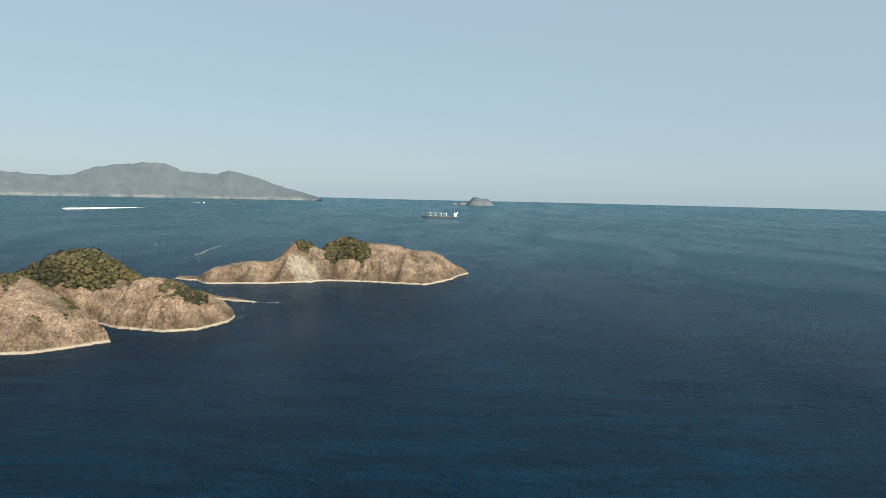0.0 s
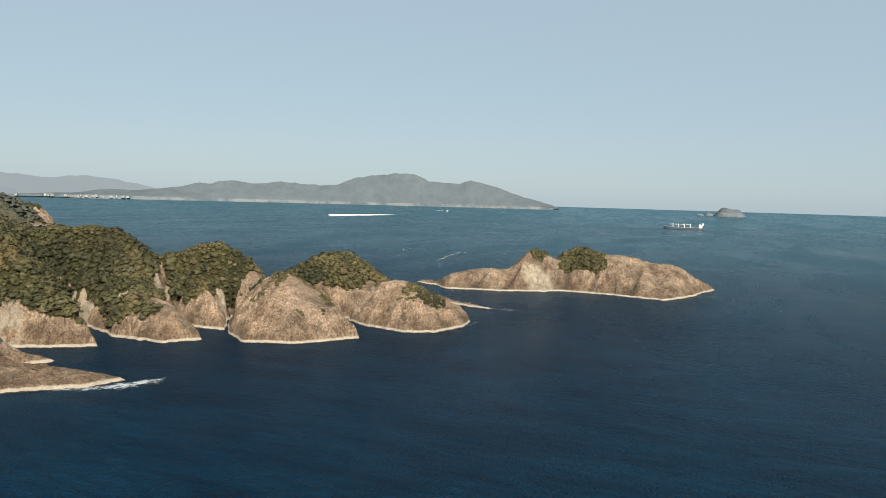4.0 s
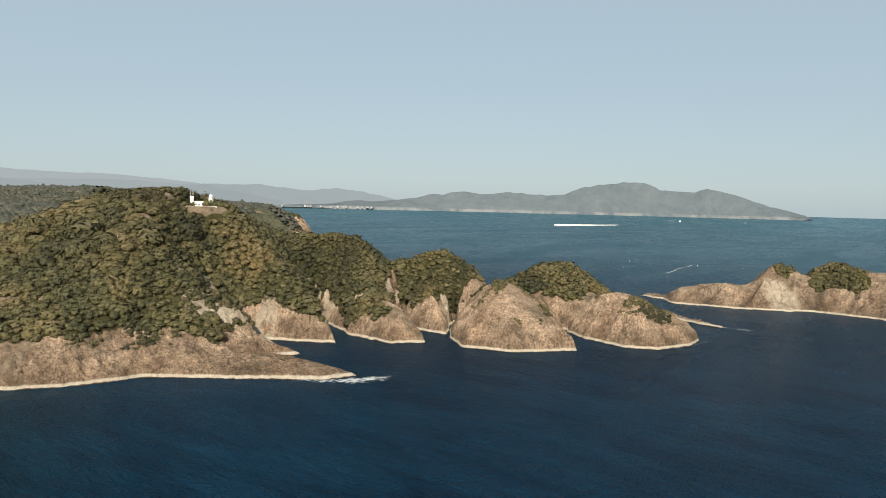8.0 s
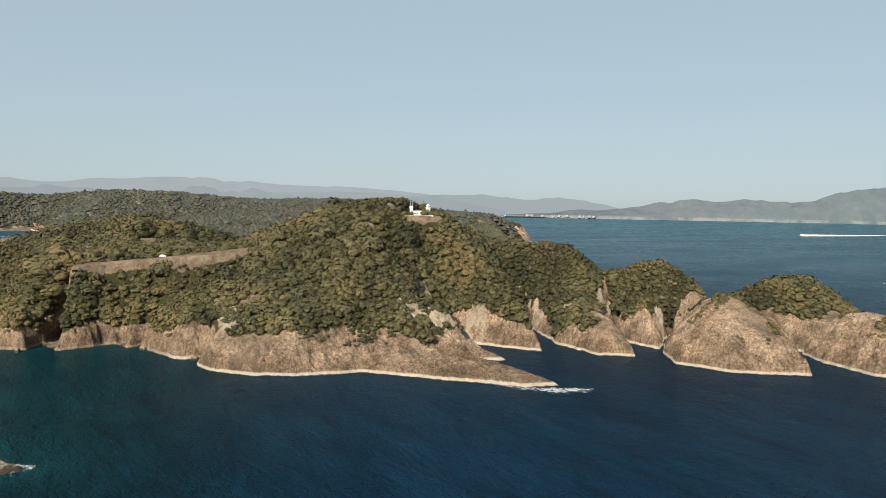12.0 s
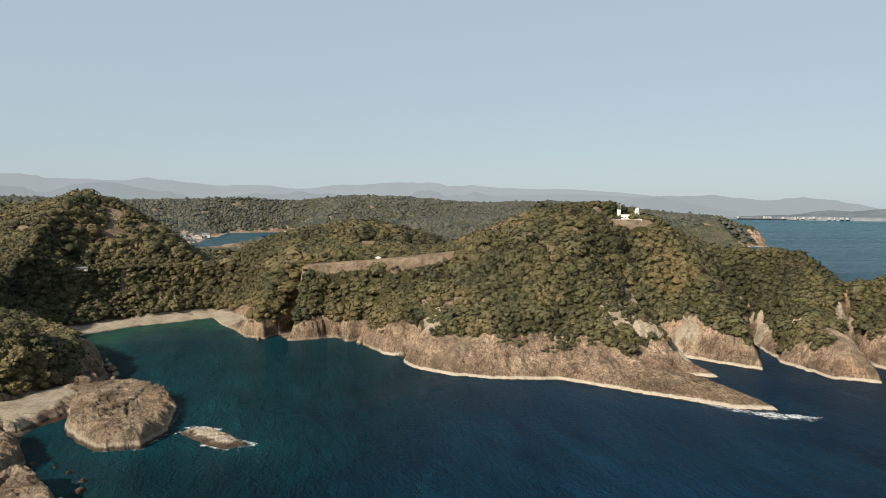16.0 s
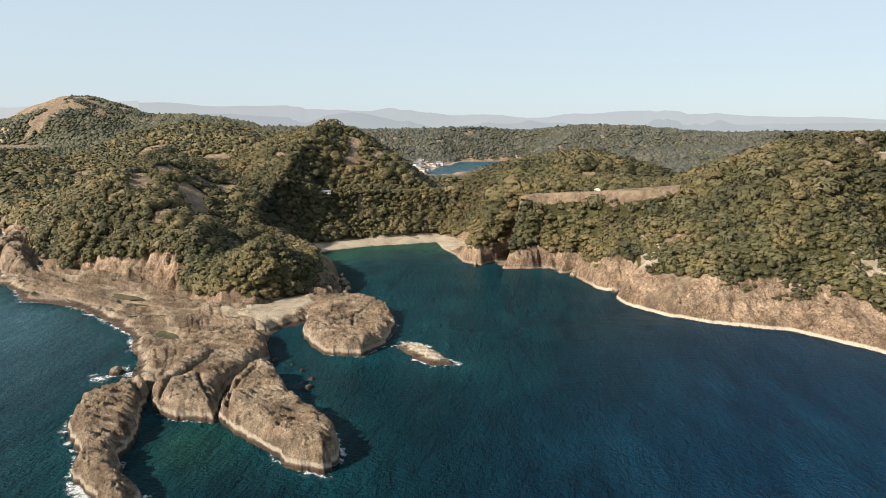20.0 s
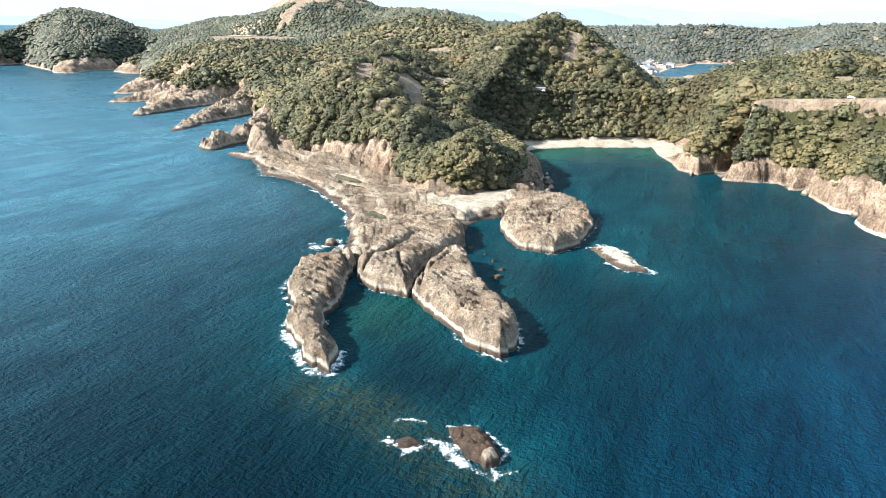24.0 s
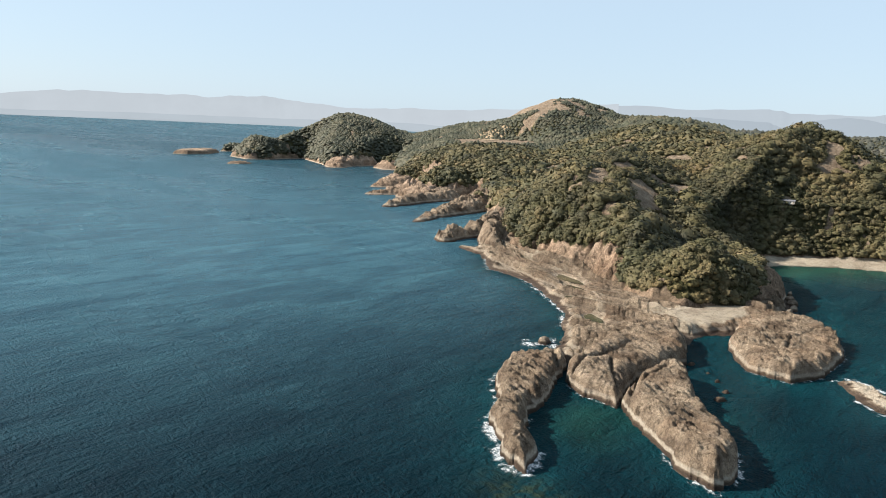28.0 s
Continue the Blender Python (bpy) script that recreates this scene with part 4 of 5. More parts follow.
for pts, h, label in (([(-770, -1500), (-790, -1465), (-850, -1480), (-915, -1540), (-870, -1560), (-810, -1535)], 11, "low dark islet off the cape"),
                      ([(-715, -1170), (-735, -1150), (-762, -1152), (-760, -1172), (-735, -1180)], 6, "small low islet off the cape")):
    rock_thing("skerry", pts, h, 20, 3.0, M_CLIFF, label, "rock", int(h), 1.0, 1.0, 0.2, group="skerries")
rock_thing("skerry", [(-236, 630), (-228, 622), (-205, 601), (-178, 589), (-160, 588), (-176, 596), (-200, 610), (-222, 632)], 2.6, 7, 0.8, M_CLIFF, "thin pale skerry with white water", "rock", 5, 0.9, 0.5, 1.0, group="skerries")
rock_thing("skerry", [(-290, 735), (-270, 722), (-245, 725), (-240, 740), (-262, 745)], 3.5, 8, 1.0, M_ISLE, "low rock ledge beside the islet", "rock", 6, 0.9, 0.5, 1.0, group="skerries")

# ---------------------------------------------------------------- the island off the point
ISLAND = [(-248, 742), (-262, 722), (-244, 700), (-210, 706), (-175, 713), (-122, 745), (-75, 742), (-19, 727), (3, 765), (31, 850), (8, 862), (-40, 862), (-100, 850),
          (-160, 815), (-212, 775)]
ISLE_HILLS = [(-155, 757, 22, 26, 20, 41), (-112, 783, 26, 26, 20, 42), (-70, 788, 46, 30, 25, 35), (-12, 800, 30, 34, 60, 27), (-205, 735, 40, 18, 25, 17), (-240, 728, 30, 14, 0, 7)]


ISLE_GULLIES = [([(-180, 712), (-172, 738)], 3.0, 5.0), ([(-124, 745), (-120, 772)], 3.5, 6.0), ([(-96, 744), (-90, 762)], 2.5, 4.0), ([(-52, 738), (-46, 770)], 3.0, 4.0), ([(-214, 704), (-205, 724)], 2.5, 3.0)]


def island_shape(x, y):
    d = inside(ISLAND, x, y)
    dn = d + 3 * fbm(x, y, 14, 3, 81) + 2 * ridged(x, y, 9, 2, 83)
    top = 0 * x
    for h in ISLE_HILLS:
        top = top + hill(x, y, h) ** 4
    top = top ** 0.25 + 3
    lv, gap = blocks(x + 3 * fbm(x, y, 9, 2, 85), y, 9.0, 86)
    lv2, gap2 = blocks(x, y, 4.0, 88)
    wall = 1.2 * dn + 1.0 + (1.8 * ridged(x, y, 12, 3, 87) + 2.2 * lv + 1.2 * lv2 - 1.5 * step(0.15, 0.0, gap)) * step(1, 8, dn)
    m = np.clip(0.5 + 0.5 * (wall - top) / 7, 0, 1)
    z = wall * (1 - m) + top * m - 7 * m * (1 - m) + 1.5 * ridged(x, y, 10, 3, 89) * step(2, 9, dn)
    z = np.where(dn < 0, np.maximum(-8, 1.5 * dn), np.maximum(z, 0.3 * dn))
    v = np.maximum(hill(x, y, (-110, 782, 24, 26, 20, 1.0)), 0.8 * hill(x, y, (-155, 760, 12, 10, 20, 1.0)))
    veg = step(0.45, 0.6, v + 0.3 * fbm(x, y, 12, 3, 93)) * step(20, 26, z)
    clay = 0.8 * hill(x, y, (-150, 738, 16, 12, 20, 1.0))
    seam_shade = 0.7 * step(0.12, 0.0, gap) + 0.35 * step(0.12, 0.0, gap2)
    for line, wide, deep in ISLE_GULLIES:
        cut = np.exp(-(near_line(line, x, y) / wide) ** 2)
        z, seam_shade = z - deep * cut * step(2, 12, z), np.maximum(seam_shade, cut)
    z = z + (1.6 * fbm(x, y, 3.4, 2, 97) + 1.2 * ridged(x, y, 5, 2, 99)) * step(1, 6, dn) * (1 - veg)
    return z, veg, 0 * x, 1.0 + 0 * x, clay, np.clip(seam_shade, 0, 1) * (1 - veg)


c, f, a = sheet(-275, 45, 690, 870, 1.1, island_shape, None, -2.5)
isle = tagged(new("rocky_island"), "tan rocky islet with a cap of dark bushes", "island")
mesh_object("rock", c, f, M_ISLE, a, False, isle)

# ---------------------------------------------------------------- woods
def crown_variants(leaves, count, seed, squash=0.72, leaf=0.46):
    """Tree crowns: a dark inner body under many tilted sprays of leaves. Lists of vertices and triangles."""
    rng = np.random.default_rng(seed)
    bm = bmesh.new()
    bmesh.ops.create_icosphere(bm, subdivisions=1, radius=0.80)
    core = np.array([v.co[:] for v in bm.verts])
    tri = np.array([[v.index for v in p.verts] for p in bm.faces])
    bm.free()
    tri = tri[core[tri][:, :, 2].mean(1) > -0.4]
    out = []
    for k in range(count):
        lobes = rng.normal(size=(6, 3))
        lobes[:, 2] = np.abs(lobes[:, 2])
        lobes /= np.linalg.norm(lobes, axis=1)[:, None]
        t = np.arange(leaves) + rng.uniform(0, 1)
        up = 1 - 1.25 * (t + 0.5) / (leaves + 0.5)
        ang = t * 2.39996 + rng.uniform(-0.5, 0.5, leaves)
        flat = np.sqrt(np.clip(1 - up * up, 0, 1))
        n = np.stack([flat * np.cos(ang), flat * np.sin(ang), up], -1)
        r = 0.80 + 0.30 * np.max(np.exp(-(1 - n @ lobes.T) * 6.0), axis=1) + rng.normal(scale=0.07, size=leaves)
        mid = n * r[:, None]
        face = n + rng.normal(scale=0.17, size=(leaves, 3)) + (0, 0, 0.15)
        face /= np.linalg.norm(face, axis=1)[:, None]
        a = np.cross(face, rng.normal(size=(leaves, 3)))
        a /= np.linalg.norm(a, axis=1)[:, None]
        b = np.cross(face, a)
        size = leaf * rng.uniform(0.7, 1.3, (leaves, 1))
        bend = face * size * 0.35
        wide = rng.uniform(0.6, 1.0, (leaves, 1))
        spray = np.stack([mid - a * size - bend, mid + a * size - bend, mid + b * size * 1.5 * wide], 1).reshape(-1, 3)
        base = len(core) + 3 * np.arange(leaves)[:, None]
        f = np.concatenate([tri, base + (0, 1, 2)])
        co = np.concatenate([core * rng.uniform(0.85, 1.1, (len(core), 1)), spray]) * (1, 1, squash)
        soft = np.concatenate([core, 0.75 * n.repeat(3, 0) + 0.35 * face.repeat(3, 0)]) * (1, 1, 1 / squash)
        out.append((co, f, soft / np.linalg.norm(soft, axis=1)[:, None]))
    return out


def scatter(points, size, variants, rng):
    """Joined crowns at the points: arrays of vertices and triangles, and a tone for each crown."""
    pick = rng.integers(0, len(variants), len(points))
    cos, fas, tones, soft, n = [], [], [], [], 0
    for k, (v, fa, nm) in enumerate(variants):
        p, s = points[pick == k], size[pick == k]
        if not len(p):
            continue
        t = rng.uniform(0, 2 * math.pi, len(p))
        c, sn = np.cos(t)[:, None], np.sin(t)[:, None]
        sx = s[:, None] * rng.uniform(0.85, 1.2, (len(p), 1))
        x = (v[None, :, 0] * c - v[None, :, 1] * sn) * sx + p[:, 0:1]
        y = (v[None, :, 0] * sn + v[None, :, 1] * c) * sx + p[:, 1:2]
        z = v[None, :, 2] * s[:, None] * rng.uniform(0.85, 1.25, (len(p), 1)) + p[:, 2:3]
        cos.append(np.stack([x, y, z], -1).reshape(-1, 3))
        soft.append(np.stack([nm[None, :, 0] * c - nm[None, :, 1] * sn, nm[None, :, 0] * sn + nm[None, :, 1] * c, nm[None, :, 2] + 0 * c], -1).reshape(-1, 3))
        fas.append((fa[None] + (np.arange(len(p)) * len(v))[:, None, None] + n).reshape(-1, 3))
        roll = rng.random(len(p))
        mood = np.where(roll > 0.972, 0.99, np.clip(0.22 + 0.42 * roll + 0.8 * fbm(p[:, 0], p[:, 1], 26, 3, 29), 0.02, 0.93))
        tones.append(np.repeat(mood, len(v)))
        n += len(p) * len(v)
    return np.concatenate(cos), np.concatenate(fas), np.concatenate(tones), np.concatenate(soft)


def wood_points(x0, x1, y0, y1, gap, rng, shape):
    nx, ny = int((x1 - x0) / gap), int((y1 - y0) / gap)
    gx, gy = np.meshgrid(np.linspace(x0, x1, nx), np.linspace(y0, y1, ny))
    x = gx.ravel() + rng.uniform(-0.45, 0.45, gx.size) * gap
    y = gy.ravel() + rng.uniform(-0.45, 0.45, gx.size) * gap
    z, veg, *_ = shape(x, y)
    ok = veg > rng.uniform(0.3, 0.7, len(x))
    p = np.stack([x, y, z], -1)[ok]
    # more crowns where the ground is steep
    e = 2.0
    slope = np.hypot(shape(p[:, 0] + e, p[:, 1])[0] - p[:, 2], shape(p[:, 0], p[:, 1] + e)[0] - p[:, 2]) / e
    extra = p[rng.random(len(p)) < np.clip(slope - 0.4, 0, 1.0)].copy()
    extra[:, :2] += rng.uniform(-0.5, 0.5, (len(extra), 2)) * gap
    extra[:, 2] = shape(extra[:, 0], extra[:, 1])[0] if len(extra) else 0
    steep = p[slope > 1.5]
    more = [p, extra]
    for _ in range(2):
        q = steep.copy()
        q[:, :2] += rng.uniform(-0.6, 0.6, (len(q), 2)) * gap
        if len(q):
            zz, vg, *_ = shape(q[:, 0], q[:, 1])
            q[:, 2] = zz
            more.append(q[vg > 0.5])
    return np.concatenate(more)


def tuft_variants(count, seed, squash):
    """Crowns for far woods: small uneven six-sided domes."""
    rng = np.random.default_rng(seed)
    out = []
    for k in range(count):
        t = np.arange(6) * math.pi / 3 + rng.uniform(-0.3, 0.3, 6)
        q = rng.uniform(0.75, 1.15, 6)
        ring = np.stack([q * np.cos(t), q * np.sin(t), rng.uniform(-0.55, -0.1, 6)], -1)
        tip = np.array([[*rng.uniform(-0.25, 0.25, 2), rng.uniform(0.8, 1.1)]])
        f = np.array([(j, (j + 1) % 6, 6) for j in range(6)])
        co = np.concatenate([ring, tip]) * (1, 1, squash)
        up = co + (0, 0, 0.45)
        out.append((co, f, up / np.linalg.norm(up, axis=1)[:, None]))
    return out


rng = np.random.default_rng(4)
near_crowns = crown_variants(40, 16, 1, 0.80, 0.27)
tall_crowns = crown_variants(130, 10, 5, 0.78, 0.155)
far_crowns = crown_variants(9, 14, 2, 0.74, 0.44)
low_crowns = tuft_variants(20, 6, 0.62)
bushes = crown_variants(24, 8, 3, 0.85, 0.34)


def woods(name, boxes, mat, label, variants, size_up=1.0, grow=1.0, smooth=True):
    cos, fas, tones, normals, n = [], [], [], [], 0
    for x0, x1, y0, y1, gap, skip, shape in boxes:
        p = wood_points(x0, x1, y0, y1, gap, rng, shape)
        for a, b, c, e in skip:
            p = p[~((p[:, 0] > a) & (p[:, 0] < b) & (p[:, 1] > c) & (p[:, 1] < e))]
        s = grow * gap * rng.uniform(0.62, 1.08, len(p)) * (1 + 0.6 * (rng.random(len(p)) > 0.9)) * (0.9 + 0.5 * (fbm(p[:, 0], p[:, 1], 18, 2, 7) + 0.1))
        p[:, 2] += s * 0.15 + 0.5 * size_up
        c, f, tn, nm = scatter(p, s, variants, rng)
        cos.append(c), fas.append(f + n), tones.append(tn), normals.append(nm)
        n += len(c)
    return tagged(mesh_object(name, np.concatenate(cos), np.concatenate(fas), mat, {"tone": np.concatenate(tones)}, smooth, soft=np.concatenate(normals)), label, "trees", kind="stuff")


def tall_shape(x, y):
    """Stands of taller trees, away from the cliff edge."""
    z, d, veg, bare, clay, _ = land(x, y)
    return z + 0.8, veg * step(14, 26, d) * step(0.0, 0.3, fbm(x, y, 45, 3, 19)) * (1 - step(0.02, 0.3, bare))


FRONT = (-700, -130, -330, 600)
woods("evergreen_woods", [(*FRONT, 3.3, [], land_shape)], M_LEAF, "dense olive-green evergreen woods on the hill", near_crowns)
woods("tall_trees", [(-700, -400, -330, 420, 8.0, [], tall_shape)], M_LEAF, "taller broad-crowned trees standing above the woods", tall_crowns, 0.4, 0.85)
bush = woods("bushes", [(-180, -60, 720, 840, 2.4, [], island_shape)], M_LEAF, "dark green bushes", near_crowns, -1.0)
bush.parent = isle
del bush["category"]
woods("inland_woods", [(-1000, -130, -800, 700, 4.9, [FRONT], land_shape)], M_LEAF, "wooded hills further inland", far_crowns)
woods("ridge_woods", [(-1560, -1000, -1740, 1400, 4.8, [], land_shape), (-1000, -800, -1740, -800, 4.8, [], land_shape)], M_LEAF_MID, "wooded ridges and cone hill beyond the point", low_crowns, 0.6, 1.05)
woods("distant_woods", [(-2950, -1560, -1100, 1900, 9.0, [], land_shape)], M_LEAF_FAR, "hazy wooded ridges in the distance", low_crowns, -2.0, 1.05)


bushy = [(min(q[0] for q in line) - 40, max(q[0] for q in line), min(q[1] for q in line) - 40, max(q[1] for q in line) + 40, 4.0, [], spine_shape(line, 200 + 17 * k, green)) for k, (line, green, label) in enumerate(SPURS) if green]
woods("point_bushes", bushy, M_LEAF, "dark green bushes on the rock points", far_crowns, -0.6)


def scrub_shape(x, y):
    z, d, veg, bare, clay, _ = land(x, y)
    fringe = step(-22, -2, d - 24) * step(4, 9, z) * (1 - veg) * step(-0.1, 0.3, fbm(x, y, 16, 3, 45)) * (1 - bare)
    return z, 0.62 * fringe


woods("cliff_scrub", [(-600, -130, -330, 600, 1.6, [], scrub_shape)], M_LEAF, "low scrub growing on the cliff ledges", bushes, 0.0)


# ---------------------------------------------------------------- far coast and mountains
def skyline(name, mat, pts, base, depth, label, seed, rough=0.05):
    """A far range: heights given along an arc, falling off on both sides."""
    p = np.array(pts, float)
    t = np.linspace(0, 1, 240)
    s = np.linspace(0, 1, len(p))
    x, y, z = (np.interp(t, s, p[:, k]) for k in range(3))
    z = z + (z - base) * rough * (fbm(t * 240, 0 * t, 9, 4, seed) * 2)
    eye = np.array([0.0, 40.0])
    out = np.stack([x, y], -1) - eye
    out /= np.linalg.norm(out, axis=1)[:, None]
    rows = []
    for k, (q, lift) in enumerate(((-1.0, -0.5), (-0.85, 0.14), (-0.7, 0.3), (-0.55, 0.45), (-0.4, 0.6), (-0.25, 0.76), (-0.1, 0.9), (0.0, 1.0))):
        n = (0.08 * fbm(t * 240, 0 * t + k * 2.5, 9, 4, seed) - 0.03) * (0 < lift < 1)
        rows.append(np.stack([x + out[:, 0] * depth * q, y + out[:, 1] * depth * q, base + (z - base) * (lift + n)], -1))
    co = np.concatenate(rows)
    i = np.arange(len(t) - 1)
    quads = np.concatenate([np.stack([r * 240 + i, r * 240 + i + 1, (r + 1) * 240 + i + 1, (r + 1) * 240 + i], -1) for r in range(7)])
    return tagged(mesh_object(name, co, quads, mat), label, "mountains", kind="structure")


def polar(az_points, dist, out=None):
    """Places on an arc round the bay, from headings in degrees (0 = +y, turning left) and heights."""
    out = out or dist
    return [(-math.sin(radians(a)) * out, 40 + math.cos(radians(a)) * out, 95 + (h - 95) * out / dist) for a, h in az_points]


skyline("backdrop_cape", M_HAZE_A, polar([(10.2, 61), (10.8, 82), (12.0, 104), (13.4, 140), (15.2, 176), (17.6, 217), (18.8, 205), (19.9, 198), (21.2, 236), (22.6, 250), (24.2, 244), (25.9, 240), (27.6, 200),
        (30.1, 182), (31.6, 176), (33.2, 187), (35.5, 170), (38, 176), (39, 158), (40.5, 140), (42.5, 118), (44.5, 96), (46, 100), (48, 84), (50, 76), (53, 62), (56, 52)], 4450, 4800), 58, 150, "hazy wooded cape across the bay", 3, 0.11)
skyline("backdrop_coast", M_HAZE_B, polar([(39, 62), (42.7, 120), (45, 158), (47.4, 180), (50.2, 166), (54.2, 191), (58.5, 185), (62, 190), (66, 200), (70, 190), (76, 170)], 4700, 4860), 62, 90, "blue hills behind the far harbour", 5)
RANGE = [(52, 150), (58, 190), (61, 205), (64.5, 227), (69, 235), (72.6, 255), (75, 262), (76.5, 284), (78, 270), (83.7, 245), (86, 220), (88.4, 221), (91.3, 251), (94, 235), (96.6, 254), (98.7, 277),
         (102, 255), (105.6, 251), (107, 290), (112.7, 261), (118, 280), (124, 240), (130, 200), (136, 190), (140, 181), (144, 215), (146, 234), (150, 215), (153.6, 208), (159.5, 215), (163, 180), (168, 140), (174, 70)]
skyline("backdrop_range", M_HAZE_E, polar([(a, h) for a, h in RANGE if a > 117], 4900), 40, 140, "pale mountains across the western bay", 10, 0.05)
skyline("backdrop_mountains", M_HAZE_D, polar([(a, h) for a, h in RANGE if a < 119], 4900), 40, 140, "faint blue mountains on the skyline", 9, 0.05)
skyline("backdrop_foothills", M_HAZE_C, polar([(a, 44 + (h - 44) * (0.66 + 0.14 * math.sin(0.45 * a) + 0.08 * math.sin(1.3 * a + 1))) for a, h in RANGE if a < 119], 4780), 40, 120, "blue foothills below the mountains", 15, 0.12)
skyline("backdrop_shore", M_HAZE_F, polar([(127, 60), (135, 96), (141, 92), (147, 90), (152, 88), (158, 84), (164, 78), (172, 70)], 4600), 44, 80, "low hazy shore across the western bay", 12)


# ---------------------------------------------------------------- building blocks
def part(name, bm, material, parent=None, label="", smooth=False):
    """Links a bmesh as one mesh object, under a thing or a part."""
    me = bpy.data.meshes.new(name)
    bmesh.ops.recalc_face_normals(bm, faces=bm.faces)
    bm.to_mesh(me)
    bm.free()
    if smooth:
        me.polygons.foreach_set("use_smooth", np.ones(len(me.polygons), bool))
    me.materials.append(material)
    ob = new(name, me)
    if parent:
        ob.parent = parent
    return tagged(ob, label) if label else ob


def thing(name, m, label, category, group="", kind=""):
    ob = new(name)
    ob.matrix_world = m
    ob.empty_display_size = 0.5
    return tagged(ob, label, category, group, kind)


def box(sx, sy, sz, x=0, y=0, z=0, bevel=0.0, bm=None):
    """A block standing on z."""
    bm = bm or bmesh.new()
    made = bmesh.ops.create_cube(bm, size=1.0)["verts"]
    for v in made:
        v.co = (v.co.x * sx + x, v.co.y * sy + y, (v.co.z + 0.5) * sz + z)
    if bevel:
        edges = list({e for v in made for e in v.link_edges})
        bmesh.ops.bevel(bm, geom=edges, offset=bevel, segments=2, affect="EDGES", profile=0.6)
    return bm


def tube(r0, r1, h, x=0, y=0, z=0, n=16, bm=None):
    bm = bm or bmesh.new()
    bmesh.ops.create_cone(bm, cap_ends=True, segments=n, radius1=r0, radius2=r1, depth=h, matrix=Matrix.Translation((x, y, z + h / 2)))
    return bm


def lathe(profile, n=20):
    """A round body from (radius, height) pairs."""
    bm = bmesh.new()
    rings = [[bm.verts.new((r * math.cos(2 * math.pi * k / n), r * math.sin(2 * math.pi * k / n), z)) for k in range(n)] for r, z in profile]
    for a, b in zip(rings[:-1], rings[1:]):
        for k in range(n):
            bm.faces.new((a[k], a[(k + 1) % n], b[(k + 1) % n], b[k]))
    bm.faces.new(rings[0][::-1])
    bm.faces.new(rings[-1])
    return bm


def gable(sx, sy, h, over=0.4, z=0.0, thick=0.25):
    bm = bmesh.new()
    x, y = sx / 2 + over, sy / 2 + over
    pts = [(-x, -y, z), (-x, 0, z + h), (-x, y, z), (x, -y, z), (x, 0, z + h), (x, y, z)]
    up = [bm.verts.new(p) for p in pts]
    dn = [bm.verts.new((a, b, c - thick)) for a, b, c in pts]
    for f in ((0, 3, 4, 1), (1, 4, 5, 2)):
        bm.faces.new([up[k] for k in f])
        bm.faces.new([dn[k] for k in f[::-1]])
    for f in ((0, 1), (1, 2), (3, 4), (4, 5), (0, 3), (2, 5)):
        bm.faces.new((up[f[0]], up[f[1]], dn[f[1]], dn[f[0]]))
    return bm


def ground_z(x, y):
    return float(land(np.array([float(x)]), np.array([float(y)]))[0][0])


M_GLASS = Mat("window_glass", 0.08, 0.6).color((0.03, 0.04, 0.05)).m
M_LANTERN = Mat("lantern_glass", 0.05, 0.7).color((0.25, 0.30, 0.33)).m
M_CONC = plain("weathered_concrete", (0.46, 0.44, 0.40), 0.9, 0.2, 0.25, 0.5)
M_PALE = plain("pale_concrete", (0.70, 0.68, 0.63), 0.85, 0.2, 0.15, 0.2)
M_RENDER = plain("grey_house_render", (0.42, 0.41, 0.39), 0.85, 0.2, 0.2, 0.2)
# Greyed walls: haze over the far harbour put into their colour.
M_HARBOUR = plain("haze_grey_harbour_walls", (0.30, 0.31, 0.32), 0.9, 0.1, 0.2, 0.05)
M_HULL = plain("dark_hull_paint", (0.055, 0.07, 0.085), 0.5, 0.4, 0.2, 0.1)
M_DECK = plain("deck_paint", (0.24, 0.19, 0.16), 0.7, 0.3, 0.2, 0.1)
M_TILE = plain("grey_roof_tiles", (0.13, 0.13, 0.14), 0.7, 0.3, 0.2, 0.6)
M_TILE_B = plain("brown_roof_tiles", (0.20, 0.13, 0.10), 0.7, 0.3, 0.2, 0.6)
M_RUBBER = plain("tyre_rubber", (0.02, 0.02, 0.02), 0.8, 0.3, 0.1, 3.0)
M_STEEL = plain("galvanised_steel", (0.45, 0.46, 0.47), 0.45, 0.5, 0.1, 1.0, 0.8)
M_WOOD = plain("grey_wood", (0.22, 0.18, 0.14), 0.85, 0.2, 0.25, 1.0)
M_FIELD = plain("dry_field", (0.30, 0.23, 0.15), 0.95, 0.1, 0.25, 0.05)

# ---------------------------------------------------------------- lighthouse station
TURN_LH = 57.0
lh = thing("lighthouse", pose(-460.3, 311.0, 88.8, 0, 0, TURN_LH), "small white lighthouse with domed lantern on the hill", "lighthouse")
part("plinth", box(6.2, 6.2, 1.0, bevel=0.08), M_WHITE, lh)
part("tower", lathe([(2.1, 0.9), (1.95, 3.0), (1.8, 5.4), (1.75, 5.6)], 24), M_WHITE, lh, "white plastered round tower", True)
part("gallery", lathe([(1.8, 5.5), (2.35, 5.75), (2.35, 5.95), (1.7, 5.95)], 24), M_WHITE, lh)
for k in range(14):
    t = 2 * math.pi * k / 14
    part("rail_post", tube(0.04, 0.04, 0.95, 2.25 * math.cos(t), 2.25 * math.sin(t), 5.95, 6), M_WHITE, lh)
lantern = part("lantern", lathe([(1.25, 5.95), (1.25, 7.7)], 16), M_LANTERN, lh, "glazed lantern room")
